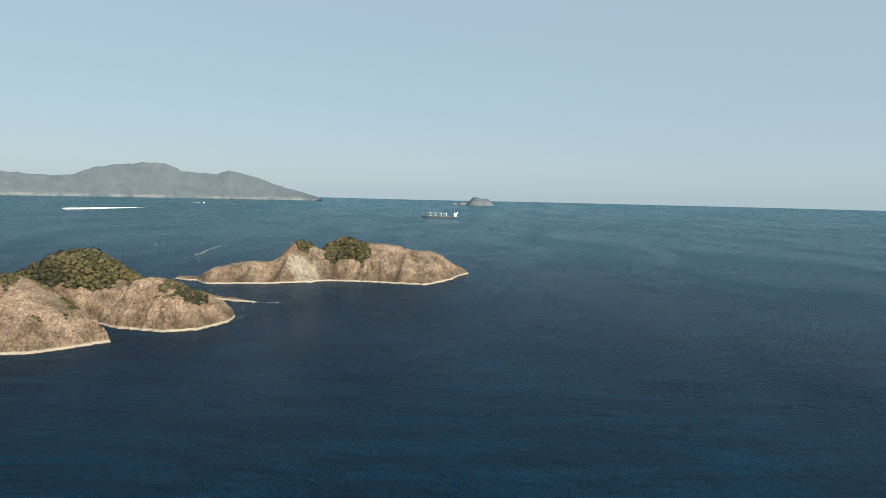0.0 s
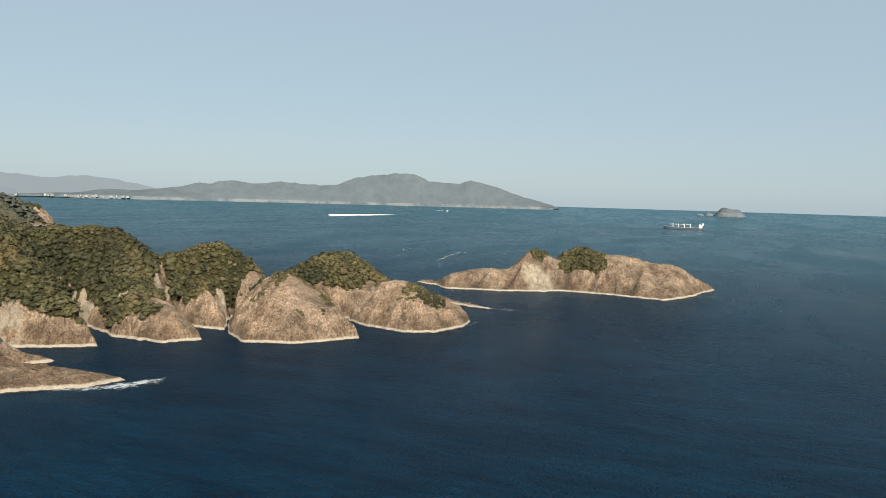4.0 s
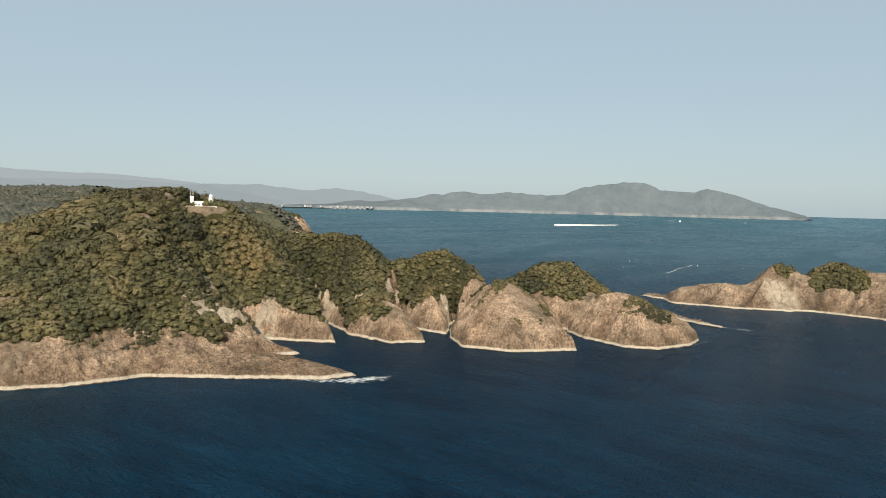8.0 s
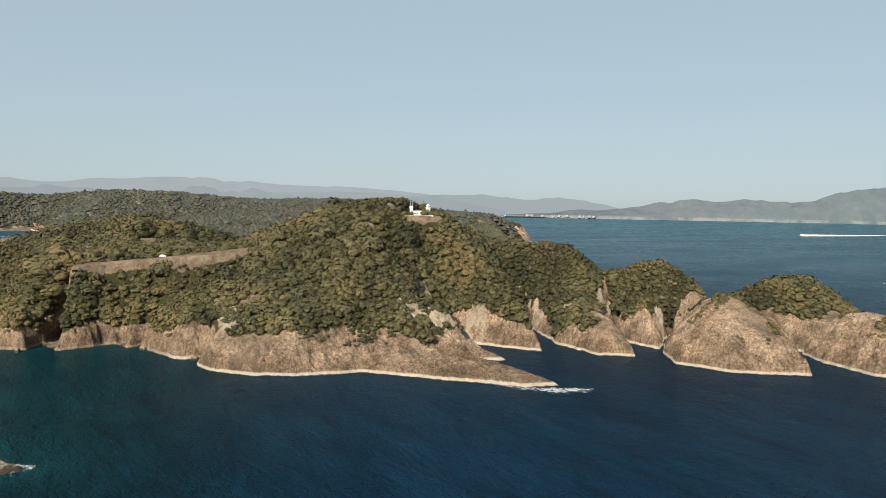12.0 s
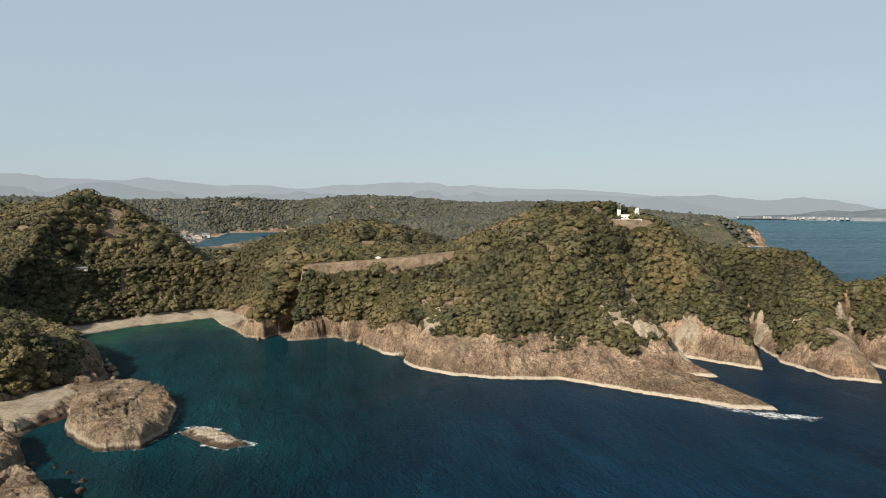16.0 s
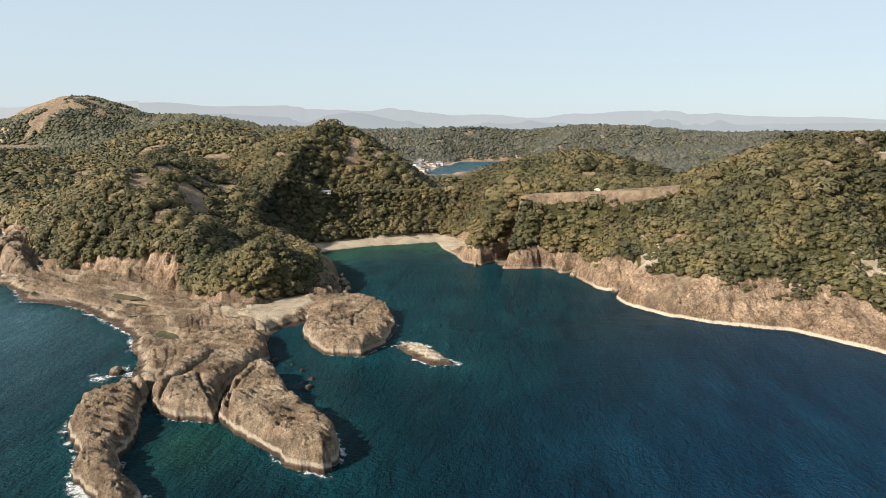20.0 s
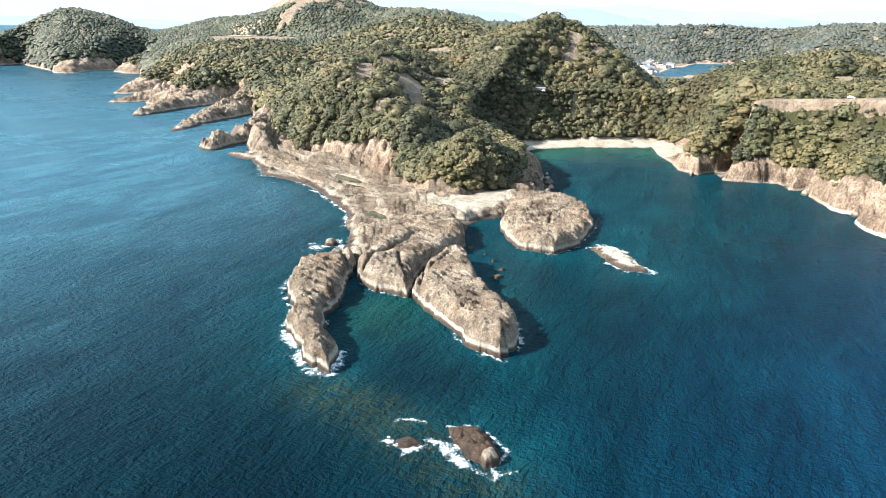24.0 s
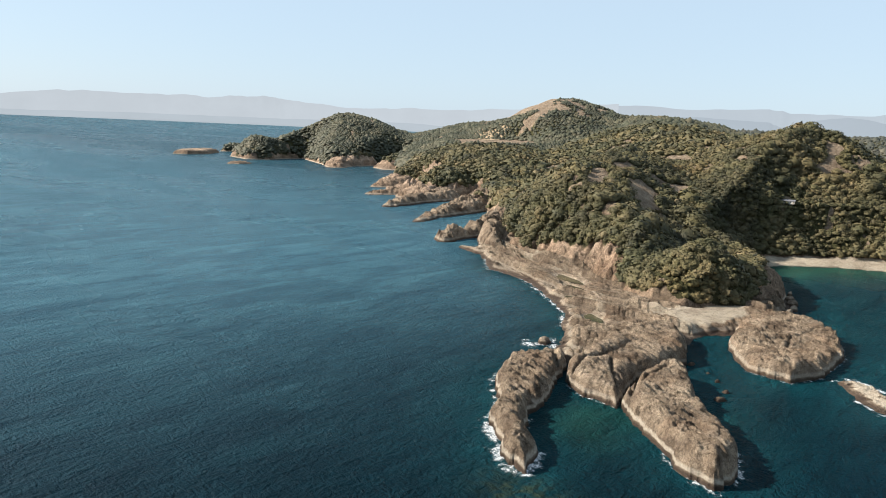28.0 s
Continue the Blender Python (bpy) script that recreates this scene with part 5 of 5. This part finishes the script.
for k in range(8):
    t = 2 * math.pi * k / 8
    part("glazing_bar", tube(0.06, 0.06, 1.75, 1.27 * math.cos(t), 1.27 * math.sin(t), 5.95, 6), M_WHITE, lantern)
part("dome", lathe([(1.5, 7.65), (1.45, 7.85), (1.15, 8.4), (0.6, 8.85), (0.2, 9.05), (0.2, 9.3), (0.06, 9.4)], 20), M_WHITE, lh, "white ribbed dome", True)
part("lightning_rod", tube(0.035, 0.02, 1.4, 0, 0, 9.35, 6), M_STEEL, lh)
part("door", box(0.9, 0.08, 2.0, 0, -2.05, 1.0), M_WOOD, lh)
for z in (3.2, 4.5):
    part("window", box(0.5, 0.1, 0.7, 0, -1.93, z), M_GLASS, lh)

wing = thing("station_building", pose(-463.6, 305.2, 88.8, 0, 0, TURN_LH), "low white flat-roofed building beside the lighthouse", "building")
part("wall", box(9.6, 5.2, 3.1, bevel=0.04), M_WHITE, wing)
part("roof", box(10.0, 5.6, 0.3, 0, 0, 3.1, 0.04), M_WHITE, wing)
part("parapet", box(10.0, 0.2, 0.35, 0, -2.75, 3.4), M_WHITE, wing)
for x in (-3.6, -1.6, 0.6, 2.6):
    w = part("window", box(1.1, 0.12, 1.1, x, -2.62, 1.1), M_GLASS, wing)
    part("sill", box(1.3, 0.2, 0.1, x, -2.68, 1.0), M_WHITE, w)
part("door", box(0.9, 0.1, 2.0, 4.1, -2.62, 0.1), M_WOOD, wing)

mast = thing("antenna_tower", pose(-467.4, 299.6, 88.8, 0, 0, TURN_LH), "white antenna tower with two whip aerials", "antenna tower")
part("shaft", box(2.2, 2.2, 6.2, bevel=0.05), M_WHITE, mast)
part("head", box(2.7, 2.7, 1.2, 0, 0, 6.2, 0.05), M_WHITE, mast)
for x, h in ((-0.8, 5.0), (0.7, 4.2)):
    part("aerial", tube(0.10, 0.05, h, x, 0, 7.4, 8), M_WHITE, mast)
part("dish", lathe([(0.05, 0), (0.5, 0.15), (0.6, 0.3)], 14), M_WHITE, mast).location = (0.2, -1.3, 5.6)

fence = thing("boundary_wall", pose(-456.5, 297.5, 88.0, 0, 0, TURN_LH), "low white boundary wall round the lighthouse plot", "wall")
for k in range(9):
    part("wall_panel", box(2.9, 0.25, 1.1, -12 + 3 * k, 0, 0, 0.02), M_WHITE, fence)
    part("pier", box(0.35, 0.35, 1.3, -13.5 + 3 * k, 0, 0, 0.02), M_WHITE, fence)

# ---------------------------------------------------------------- ships and harbour walls
def carrier(name, m, label):
    """Bulk carrier: bow towards -x, deckhouse at the stern."""
    ob = thing(name, m, label, "ship")
    n, half = 18, []
    for k in range(n + 1):
        t = k / n
        x = -82 + 164 * t
        w = 13.5 * min(1, (t / 0.16) ** 0.6 if t > 0 else 0.02) * (1 if t < 0.92 else 1 - 2.2 * (t - 0.92))
        half.append((x, max(0.3, w), 8.6 + 3.0 * max(0, 0.14 - t) / 0.14 * 1.2))
    bm = bmesh.new()
    rows = []
    for x, w, deck in half:
        rows.append([bm.verts.new(p) for p in ((x, -w, deck), (x, -w * 0.96, 1.0), (x, -w * 0.8, -3), (x, w * 0.8, -3), (x, w * 0.96, 1.0), (x, w, deck))])
    for a, b in zip(rows[:-1], rows[1:]):
        for j in range(6):
            bm.faces.new((a[j], b[j], b[(j + 1) % 6], a[(j + 1) % 6]))
    bm.faces.new(rows[0])
    bm.faces.new(rows[-1][::-1])
    part("hull", bm, M_HULL, ob, "dark painted steel hull")
    for k in range(5):
        part("hatch_cover", box(17, 16, 1.6, -56 + 22.5 * k, 0, 8.6, 0.2), M_DECK, ob)
    for k in range(4):
        cr = part("deck_crane", tube(1.5, 1.3, 13, -45 + 22.5 * k, 0, 8.6, 10), M_WHITE, ob, "white deck crane")
        part("crane_cab", box(3.2, 3.2, 3.4, -45 + 22.5 * k, 0, 20.5, 0.2), M_WHITE, cr)
        part("jib", box(16, 0.9, 0.9, -53 + 22.5 * k, 0, 21.0), M_WHITE, cr)
    house = part("deckhouse", box(13, 24, 11, 62, 0, 8.6, 0.3), M_WHITE, ob, "white deckhouse")
    part("bridge", box(8, 27, 3.4, 60, 0, 19.6, 0.2), M_WHITE, house)
    part("bridge_windows", box(0.3, 25, 1.2, 55.9, 0, 20.9), M_GLASS, house)
    part("funnel", box(6, 5, 8, 71, 0, 19.6, 0.6), M_WHITE, ob)
    part("mast", tube(0.5, 0.3, 9, 60, 0, 23, 8), M_WHITE, ob)
    part("foremast", tube(0.5, 0.3, 8, -76, 0, 11, 8), M_WHITE, ob)
    return ob


carrier("bulk_carrier", pose(-12, 3000, 0, 0, 0, 3), "dark-hulled bulk carrier with white deck cranes at anchor")
carrier("cargo_ship", pose(-1430, 3980, 17, 0, 0, 20) @ Matrix.Scale(0.52, 4), "small cargo ship beyond the harbour wall")


def harbour_wall(name, x0, y0, x1, y1, z, h, w, label):
    length = math.hypot(x1 - x0, y1 - y0)
    ob = thing(name, pose((x0 + x1) / 2, (y0 + y1) / 2, z, 0, 0, math.degrees(math.atan2(y1 - y0, x1 - x0))), label, "breakwater")
    n = max(4, int(length / 45))
    step_x = length / n
    for k in range(n):
        part("caisson", box(step_x - 0.8, w, h + 0.25 * (k % 3), -length / 2 + step_x * (k + 0.5), 0, -4, 0.3), M_PALE, ob)
    part("parapet", box(length, w * 0.25, 2.0, 0, w * 0.35, h - 4.2), M_PALE, ob)
    part("beacon", tube(1.6, 1.2, 9, length / 2 - 12, 0, h - 4, 10), M_WHITE, ob, "small white beacon")
    return ob


harbour_wall("breakwater", -1660, 2990, -1390, 3640, 0, 10, 20, "long low concrete breakwater in open water")
harbour_wall("breakwater", -1480, 4010, -1050, 4080, 17, 9, 14, "further pale concrete breakwater")

# floats of the fishing ground
for k, (x, y, r) in enumerate(((-499, 1187, 2.0), (-500, 1222, 1.8), (-329, 919, 1.3), (-381, 1196, 1.9), (-310, 1208, 1.6), (-345, 960, 1.0), (-420, 990, 1.1), (-455, 1060, 1.3), (-300, 1010, 1.0), (-410, 870, 1.0),
                                (-600, 1150, 1.6), (-560, 1000, 1.2))):
    r *= 0.4
    b = thing("float", pose(x, y, 0.1), "white fishing float on the water", "float", "fishing floats")
    part("body", lathe([(0.2 * r, -0.6 * r), (0.9 * r, -0.3 * r), (r, 0.2 * r), (0.8 * r, 0.7 * r), (0.25 * r, 1.0 * r)], 12), M_WHITE, b, "", True)
    part("collar", lathe([(0.25 * r, 0.95 * r), (0.3 * r, 1.25 * r), (0.1 * r, 1.3 * r)], 10), M_WHITE, b)
rope = bmesh.new()
for k in range(46):
    t = k / 45
    box(1.2, 0.2, 0.2, -370 - 24 * t + 1.5 * math.sin(9 * t), 1019 + 185 * t, -0.05, 0, rope)
tagged(part("net_line", rope, M_WHITE), "line of small white net floats", "net line", kind="stuff")

# ---------------------------------------------------------------- the far island and skerries
for az, dist, w, h, label in ((-3.1, 4500, 88, 48, "steep dark island on the horizon"), (-0.9, 4550, 24, 12, "small rock on the horizon"), (-1.6, 4520, 30, 16, "small rock on the horizon")):
    cx, cy = -math.sin(radians(az)) * dist, 40 + math.cos(radians(az)) * dist

    def far_isle(x, y):
        u, v = (x - cx) / w, (y - cy) / (0.6 * w)
        z = 40 + h * np.clip(1.15 - (u * u + v * v) ** 1.5, -1, 1) * (1 - 0.22 * u) + 0.16 * h * fbm(x, y, w * 0.35, 3, int(w))
        return z, 0 * x, 0 * x, 0 * x, 0 * x

    c, f, a = sheet(cx - 1.3 * w, cx + 1.3 * w, cy - 0.9 * w, cy + 0.9 * w, w / 18, far_isle, None, 32)
    # Shares the cape's colour with the haze painted in.
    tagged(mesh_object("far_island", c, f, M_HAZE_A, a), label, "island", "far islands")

# ---------------------------------------------------------------- terrace, car and huts
car = thing("parked_car", pose(-502, 118, ground_z(-502, 118), 0, 0, 68), "small white car parked on the brown terrace", "car")
part("body", box(4.2, 1.7, 0.75, 0, 0, 0.35, 0.15), M_WHITE, car)
cabin = part("cabin", box(2.3, 1.5, 0.62, -0.2, 0, 1.08, 0.18), M_WHITE, car)
part("windows", box(2.34, 1.3, 0.40, -0.2, 0, 1.15), M_GLASS, cabin)
for x in (-1.3, 1.3):
    for y in (-0.78, 0.78):
        w = tube(0.33, 0.33, 0.22, 0, 0, -0.11, 14)
        bmesh.ops.rotate(w, verts=w.verts, matrix=Matrix.Rotation(radians(90), 3, "X"))
        bmesh.ops.translate(w, verts=w.verts, vec=(x, y, 0.33))
        part("wheel", w, M_RUBBER, car)


def hut(name, x, y, turn, sx, sy, h, label, mat=None):
    ob = thing(name, pose(x, y, ground_z(x, y) - 0.3, 0, 0, turn), label, "hut")
    part("wall", box(sx, sy, h, bevel=0.03), mat or M_CONC, ob)
    part("roof", gable(sx, sy, 1.0, 0.5, h + 0.1), M_TILE, ob)
    for k in range(max(2, int(sx / 4))):
        part("window", box(1.2, 0.1, 1.0, -sx / 2 + 2 + 4 * k, -sy / 2 - 0.02, 1.1), M_GLASS, ob)
    part("door", box(0.9, 0.1, 2.0, sx / 2 - 0.9, -sy / 2 - 0.02, 0.2), M_WOOD, ob)
    return ob


hut("rest_hut", -594, -110, 100, 13, 5, 2.4, "long grey-roofed rest hut among trees")
hut("shed", -478, 207, 60, 6, 4, 2.4, "small pale shed at the end of the terrace", M_PALE)
hut("shed", -598, -216, 110, 9, 5, 2.6, "small grey-roofed shed on the look-out ground")

look_out = thing("lookout", pose(-500, -232, ground_z(-500, -232) + 0.05, 0, 0, 60), "paved look-out with pale steps and low walls", "lookout")
part("terrace", box(13, 8, 0.5, 0, 0, -0.2, 0.04), M_PALE, look_out)
for k in range(7):
    part("step", box(2.4, 0.6, 0.34, 3.0, -4.3 - 0.6 * k, -0.1 - 0.28 * k), M_PALE, look_out)
for x in (-6.3, 6.3):
    part("low_wall", box(0.3, 8, 1.0, x, 0, 0.1, 0.02), M_CONC, look_out)
for k in range(6):
    part("rail_post", tube(0.08, 0.08, 1.1, -5.5 + 2.2 * k, -3.8, 0.3, 8), M_WOOD, look_out)

# posts along the terrace
for k in range(22):
    t = k / 21
    x, y = -528 + 48 * t + 2 * math.sin(5 * t), 74 + 126 * t
    p = thing("fence_post", pose(x + 3, y - 1, ground_z(x + 3, y - 1)), "short weathered wooden post along the terrace", "post", "terrace posts")
    part("post", tube(0.12, 0.11, 1.0, 0, 0, -0.1, 8), M_WOOD, p)
    part("cap", tube(0.15, 0.09, 0.12, 0, 0, 0.9, 8), M_WOOD, p)

# power pylon on the far slope
def pylon(x, y, h, label):
    ob = thing("pylon", pose(x, y, ground_z(x, y)), label, "pylon")
    for sx in (-1, 1):
        for sy in (-1, 1):
            bm = bmesh.new()
            a, b = Vector((2.6 * sx, 2.6 * sy, 0)), Vector((0.5 * sx, 0.5 * sy, h))
            d = b - a
            bmesh.ops.create_cone(bm, cap_ends=True, segments=5, radius1=0.35, radius2=0.25, depth=d.length, matrix=Matrix.Translation((a + b) / 2) @ d.to_track_quat("Z", "Y").to_matrix().to_4x4())
            part("leg", bm, M_STEEL, ob)
    for k in range(1, 6):
        w = 2.6 - 2.1 * k / 6
        part("brace", box(2 * w, 2 * w, 0.3, 0, 0, h * k / 6), M_STEEL, ob)
    for z in (0.72, 0.84, 0.96):
        part("cross_arm", box(0.5, 9 - 4 * (z - 0.72), 0.4, 0, 0, h * z), M_STEEL, ob)


pylon(-1890, 200, 36, "grey steel power pylon on the far slope")
pylon(-1500, 28, 26, "grey steel power pylon among the trees")

# ---------------------------------------------------------------- village by the inlet
def house(name, m, sx, sy, h, roof, label):
    ob = thing(name, m, label, "house", "village houses")
    part("wall", box(sx, sy, h, bevel=0.05), M_RENDER, ob)
    part("roof", gable(sx, sy, h * 0.42, 0.6, h), roof, ob)
    for k in range(2):
        part("window", box(1.8, 0.15, 1.4, -sx / 4 + k * sx / 2, -sy / 2, h * 0.45), M_GLASS, ob)
        part("window", box(0.15, 1.8, 1.4, sx / 2, -sy / 4 + k * sy / 2, h * 0.45), M_GLASS, ob)
    part("door", box(1.1, 0.15, 2.1, 0, -sy / 2, 0.1), M_WOOD, ob)
    return ob


kinds = [house("house", pose(-1700, -150, 2), 12, 9, 5.5, M_TILE, "white village house with grey tiled roof by the inlet"),
         house("house", pose(-1715, -166, 2), 16, 10, 6.5, M_TILE_B, "white village house with brown tiled roof by the inlet"),
         house("house", pose(-1735, -140, 2), 20, 12, 9.0, M_TILE, "tall pale village building by the inlet")]
rv = random.Random(11)
for k in range(58):
    t = k / 57
    x = -1640 - 620 * t + rv.uniform(-25, 25)
    y = -150 - 30 * math.sin(3 * t) + rv.uniform(-42, 30) + (20 if t > 0.5 else 0)
    if k > 46:
        x, y = -1980 - rv.uniform(0, 260), -190 - rv.uniform(0, 140)
    z = max(ground_z(x, y), 1.2)
    copy_thing(kinds[k % 7 % 3], pose(x, y, z - 0.2, 0, 0, rv.uniform(0, 360)))
quay = thing("quay", pose(-2380, 120, 0, 0, 0, 20), "long pale sea wall along the far shore of the inlet", "sea wall")
for k in range(12):
    part("wall_panel", box(57, 5, 4.0 + 0.2 * (k % 2), -330 + 60 * k, 70, -1.5, 0.1), M_PALE, quay)
far_town = random.Random(5)
for k in range(46):
    az = far_town.uniform(44.5, 60)
    d = far_town.uniform(4610, 4670)
    b = thing("harbour_building", pose(-math.sin(radians(az)) * d, 40 + math.cos(radians(az)) * d, 56, 0, 0, far_town.uniform(0, 90)), "pale building of the far harbour town", "building", "far harbour buildings")
    sx, h = far_town.uniform(6, 20), far_town.uniform(2, 8)
    part("wall", box(sx, 14, h + 6, 0, 0, -4), M_HARBOUR, b)
    part("roof", box(sx + 2, 16, 1.5, 0, 0, h + 2), M_HARBOUR, b)

# cleared field on the western ridge
def field_shape(x, y):
    z, d, veg, bare, clay, _ = land(x, y)
    return z + 0.7, 0 * x, 0 * x, 0 * x, 0 * x


c, f, a = sheet(-1230, -1130, -925, -835, 6.0, field_shape)
tagged(mesh_object("field", c, f, M_FIELD, a), "dry brown cleared field on the ridge", "field", kind="structure")


# ---------------------------------------------------------------- single trees
def tree(name, m, r, h, seed, label, group):
    rg = np.random.default_rng(seed)
    ob = thing(name, m, label, "tree", group)
    part("trunk", tube(0.28, 0.16, h, 0, 0, -0.6, 7), M_BARK, ob)
    for k in range(3):
        bm = bmesh.new()
        t = 2.1 * k + rg.uniform(0, 1)
        a, b = Vector((0, 0, h * 0.55)), Vector((0.55 * r * math.cos(t), 0.55 * r * math.sin(t), h * 0.95))
        bmesh.ops.create_cone(bm, cap_ends=True, segments=5, radius1=0.14, radius2=0.06, depth=(b - a).length, matrix=Matrix.Translation((a + b) / 2) @ (b - a).to_track_quat("Z", "Y").to_matrix().to_4x4())
        part("limb", bm, M_BARK, ob)
    n = 34
    p = rg.normal(size=(n, 3))
    p /= np.linalg.norm(p, axis=1)[:, None]
    p = p * (0.55 + 0.45 * rg.random((n, 1)) ** 0.5) * (r, r, 0.62 * r)
    p[:, 2] = np.abs(p[:, 2]) * 1.1 - 0.15 * r + h * 0.95
    c, f, tn, nm = scatter(p, r * rg.uniform(0.26, 0.44, n), bushes, rg)
    crown = mesh_object("crown", c, f, M_LEAF, {"tone": 0.35 + 0.4 * rg.random() + 0.15 * tn}, soft=nm)
    crown.parent = ob
    return ob


forms = [tree("evergreen_tree", pose(-372, -84, ground_z(-372, -84)), r, h, 20 + k, "broad evergreen tree with dense olive crown", "trees on the knoll") for k, (r, h) in enumerate(((3.4, 3.0), (2.8, 3.4), (4.2, 3.6), (2.4, 2.2), (3.8, 2.8)))]
for k, ob in enumerate(forms[1:]):
    ob.matrix_world = pose(-368 - 3.5 * k, -90 + 5 * k, ground_z(-368 - 3.5 * k, -90 + 5 * k))
rt = random.Random(3)
made = 0
while made < 95:
    x, y = rt.gauss(-373, 13), rt.gauss(-86, 11)
    zz, dd, vv, *_ = land(np.array([x]), np.array([y]))
    if vv[0] > 0.5 and dd[0] > 5:
        copy_thing(forms[made % 5], pose(x, y, float(zz[0]) - 0.4, 0, 0, rt.uniform(0, 360)) @ Matrix.Scale(rt.uniform(0.75, 1.2), 4))
        made += 1
for x, y in [(-474 + rt.uniform(-6, 4), 290 + rt.uniform(-10, 6)) for _ in range(7)] + [(-452 + rt.uniform(-5, 8), 324 + rt.uniform(-5, 8)) for _ in range(6)] + [(-500 + 20 * t + rt.uniform(-3, 3), 108 + 92 * t) for t in [rt.random() for _ in range(14)]]:
    ob = copy_thing(forms[rt.randrange(5)], pose(x - 7, y + 3, ground_z(x - 7, y + 3) - 0.3, 0, 0, rt.uniform(0, 360)) @ Matrix.Scale(rt.uniform(0.5, 0.85), 4))
    tagged(ob, "small evergreen tree beside the clearing", "tree", "trees by the clearings")


# ---------------------------------------------------------------- foam
def foam(line, width, cell, density, label, seed, solid=0.0):
    """Broken white water along a line on the sea."""
    p = np.array(line, float)
    lo, hi = p.min(0) - width * 1.5, p.max(0) + width * 1.5
    nx, ny = int((hi[0] - lo[0]) / cell) + 2, int((hi[1] - lo[1]) / cell) + 2
    gx, gy = np.meshgrid(np.linspace(lo[0], hi[0], nx), np.linspace(lo[1], hi[1], ny))
    r2 = np.random.default_rng(seed)
    gx, gy = gx + r2.uniform(-0.35, 0.35, gx.shape) * cell, gy + r2.uniform(-0.35, 0.35, gx.shape) * cell
    width = 0.75 * width
    dist = near_line(line, gx, gy)
    val = 1 - dist / width + 1.3 * fbm(gx, gy, width * 0.9, 5, seed, 0.72) - 1 + density
    z = 0.10 + 0.25 * np.clip(val, 0, 1) * (0.3 + r2.random(gx.shape))
    q = (val[:-1, :-1] + val[1:, 1:]) / 2 > 0.0
    idx = np.arange(nx * ny).reshape(ny, nx)
    quads = np.stack([idx[:-1, :-1], idx[:-1, 1:], idx[1:, 1:], idx[1:, :-1]], -1)[q]
    if not len(quads):
        return
    used = np.unique(quads)
    remap = np.zeros(nx * ny, int)
    remap[used] = np.arange(len(used))
    co = np.stack([gx.ravel(), gy.ravel(), z.ravel()], -1)[used]
    tagged(mesh_object("sea_foam", co, remap[quads], M_FOAM, {"thick": np.clip(val.ravel()[used], 0, 1)}), label, "foam", kind="stuff")


def surf(outline, first, last, width, label, seed, density=1.0):
    """White water along part of a rock's foot, from one corner of its outline to another."""
    n = len(outline)
    mx, my = sum(p[0] for p in outline) / n, sum(p[1] for p in outline) / n
    run = []
    for k in range(first, last + 1):
        x, y = outline[k % n]
        r = math.hypot(x - mx, y - my)
        run.append((x + (x - mx) / r * 0.3 * width, y + (y - my) / r * 0.3 * width))
    foam(run, width, max(0.25, width * 0.09), 0.66 * density, label, seed)


FOAM_A = "white water breaking on the rocks"
foam([(-280, 247), (-266, 257), (-255, 264), (-249, 280)], 5.0, 0.5, 0.85, "white water at the end of the spit", 1)
foam([(-262, 262), (-254, 272), (-250, 282)], 5.0, 0.5, 1.1, "white water at the end of the spit", 2)
foam([(-238, -110), (-246, -106), (-243, -98)], 6.5, 0.3, 0.95, FOAM_A, 3)
surf(ARM_A, 5, 9, 4.5, FOAM_A, 4, 1.15)
surf(ARM_A, 3, 6, 3.0, FOAM_A, 5, 0.9)
surf(ARM_A, 9, 12, 3.0, FOAM_A, 24, 0.9)
surf(ARM_B, 2, 8, 3.0, FOAM_A, 6, 0.95)
surf(ARM_C, 0, 3, 1.6, FOAM_A, 25, 0.8)
surf(ISLET, 0, 5, 3.2, FOAM_A, 7, 1.0)
surf(ROCK_D, 1, 5, 2.0, FOAM_A, 14, 0.8)
foam([(-299, 3), (-298, 9), (-293, 15)], 3.4, 0.3, 0.9, FOAM_A, 8)
foam([(-124, -4), (-120, 3), (-117, 10), (-119, 15)], 4.0, 0.2, 0.75, "white water washing over the reef", 9)
foam([(-128, 0), (-123, 2), (-119, 4)], 2.4, 0.2, 0.65, "white water washing over the reef", 10)
surf(REEF, 0, 4, 1.6, "white water washing over the reef", 26, 0.8)
foam([(-120, -14), (-118, -8), (-121, -6)], 2.6, 0.2, 0.85, "white water washing over the reef", 11)
foam([(-131, -9), (-130, -14), (-128, -16)], 1.3, 0.2, 0.7, "thin streak of foam", 12)
surf(SHELF, 11, 16, 5.5, FOAM_A, 13, 0.95)
surf(SHELF, 16, 19, 4.5, FOAM_A, 27, 0.8)
foam([(-172, 458), (-160, 480), (-154, 505), (-153, 518)], 2.5, 0.5, 0.5, FOAM_A, 15)
foam([(-172, 590), (-150, 590), (-140, 592)], 3.5, 0.5, 0.7, FOAM_A, 16)
foam([(28, 846), (34, 856)], 3.0, 0.6, 0.6, FOAM_A, 17)
foam([(-286, 742), (-290, 732)], 3.0, 0.6, 0.6, FOAM_A, 18)
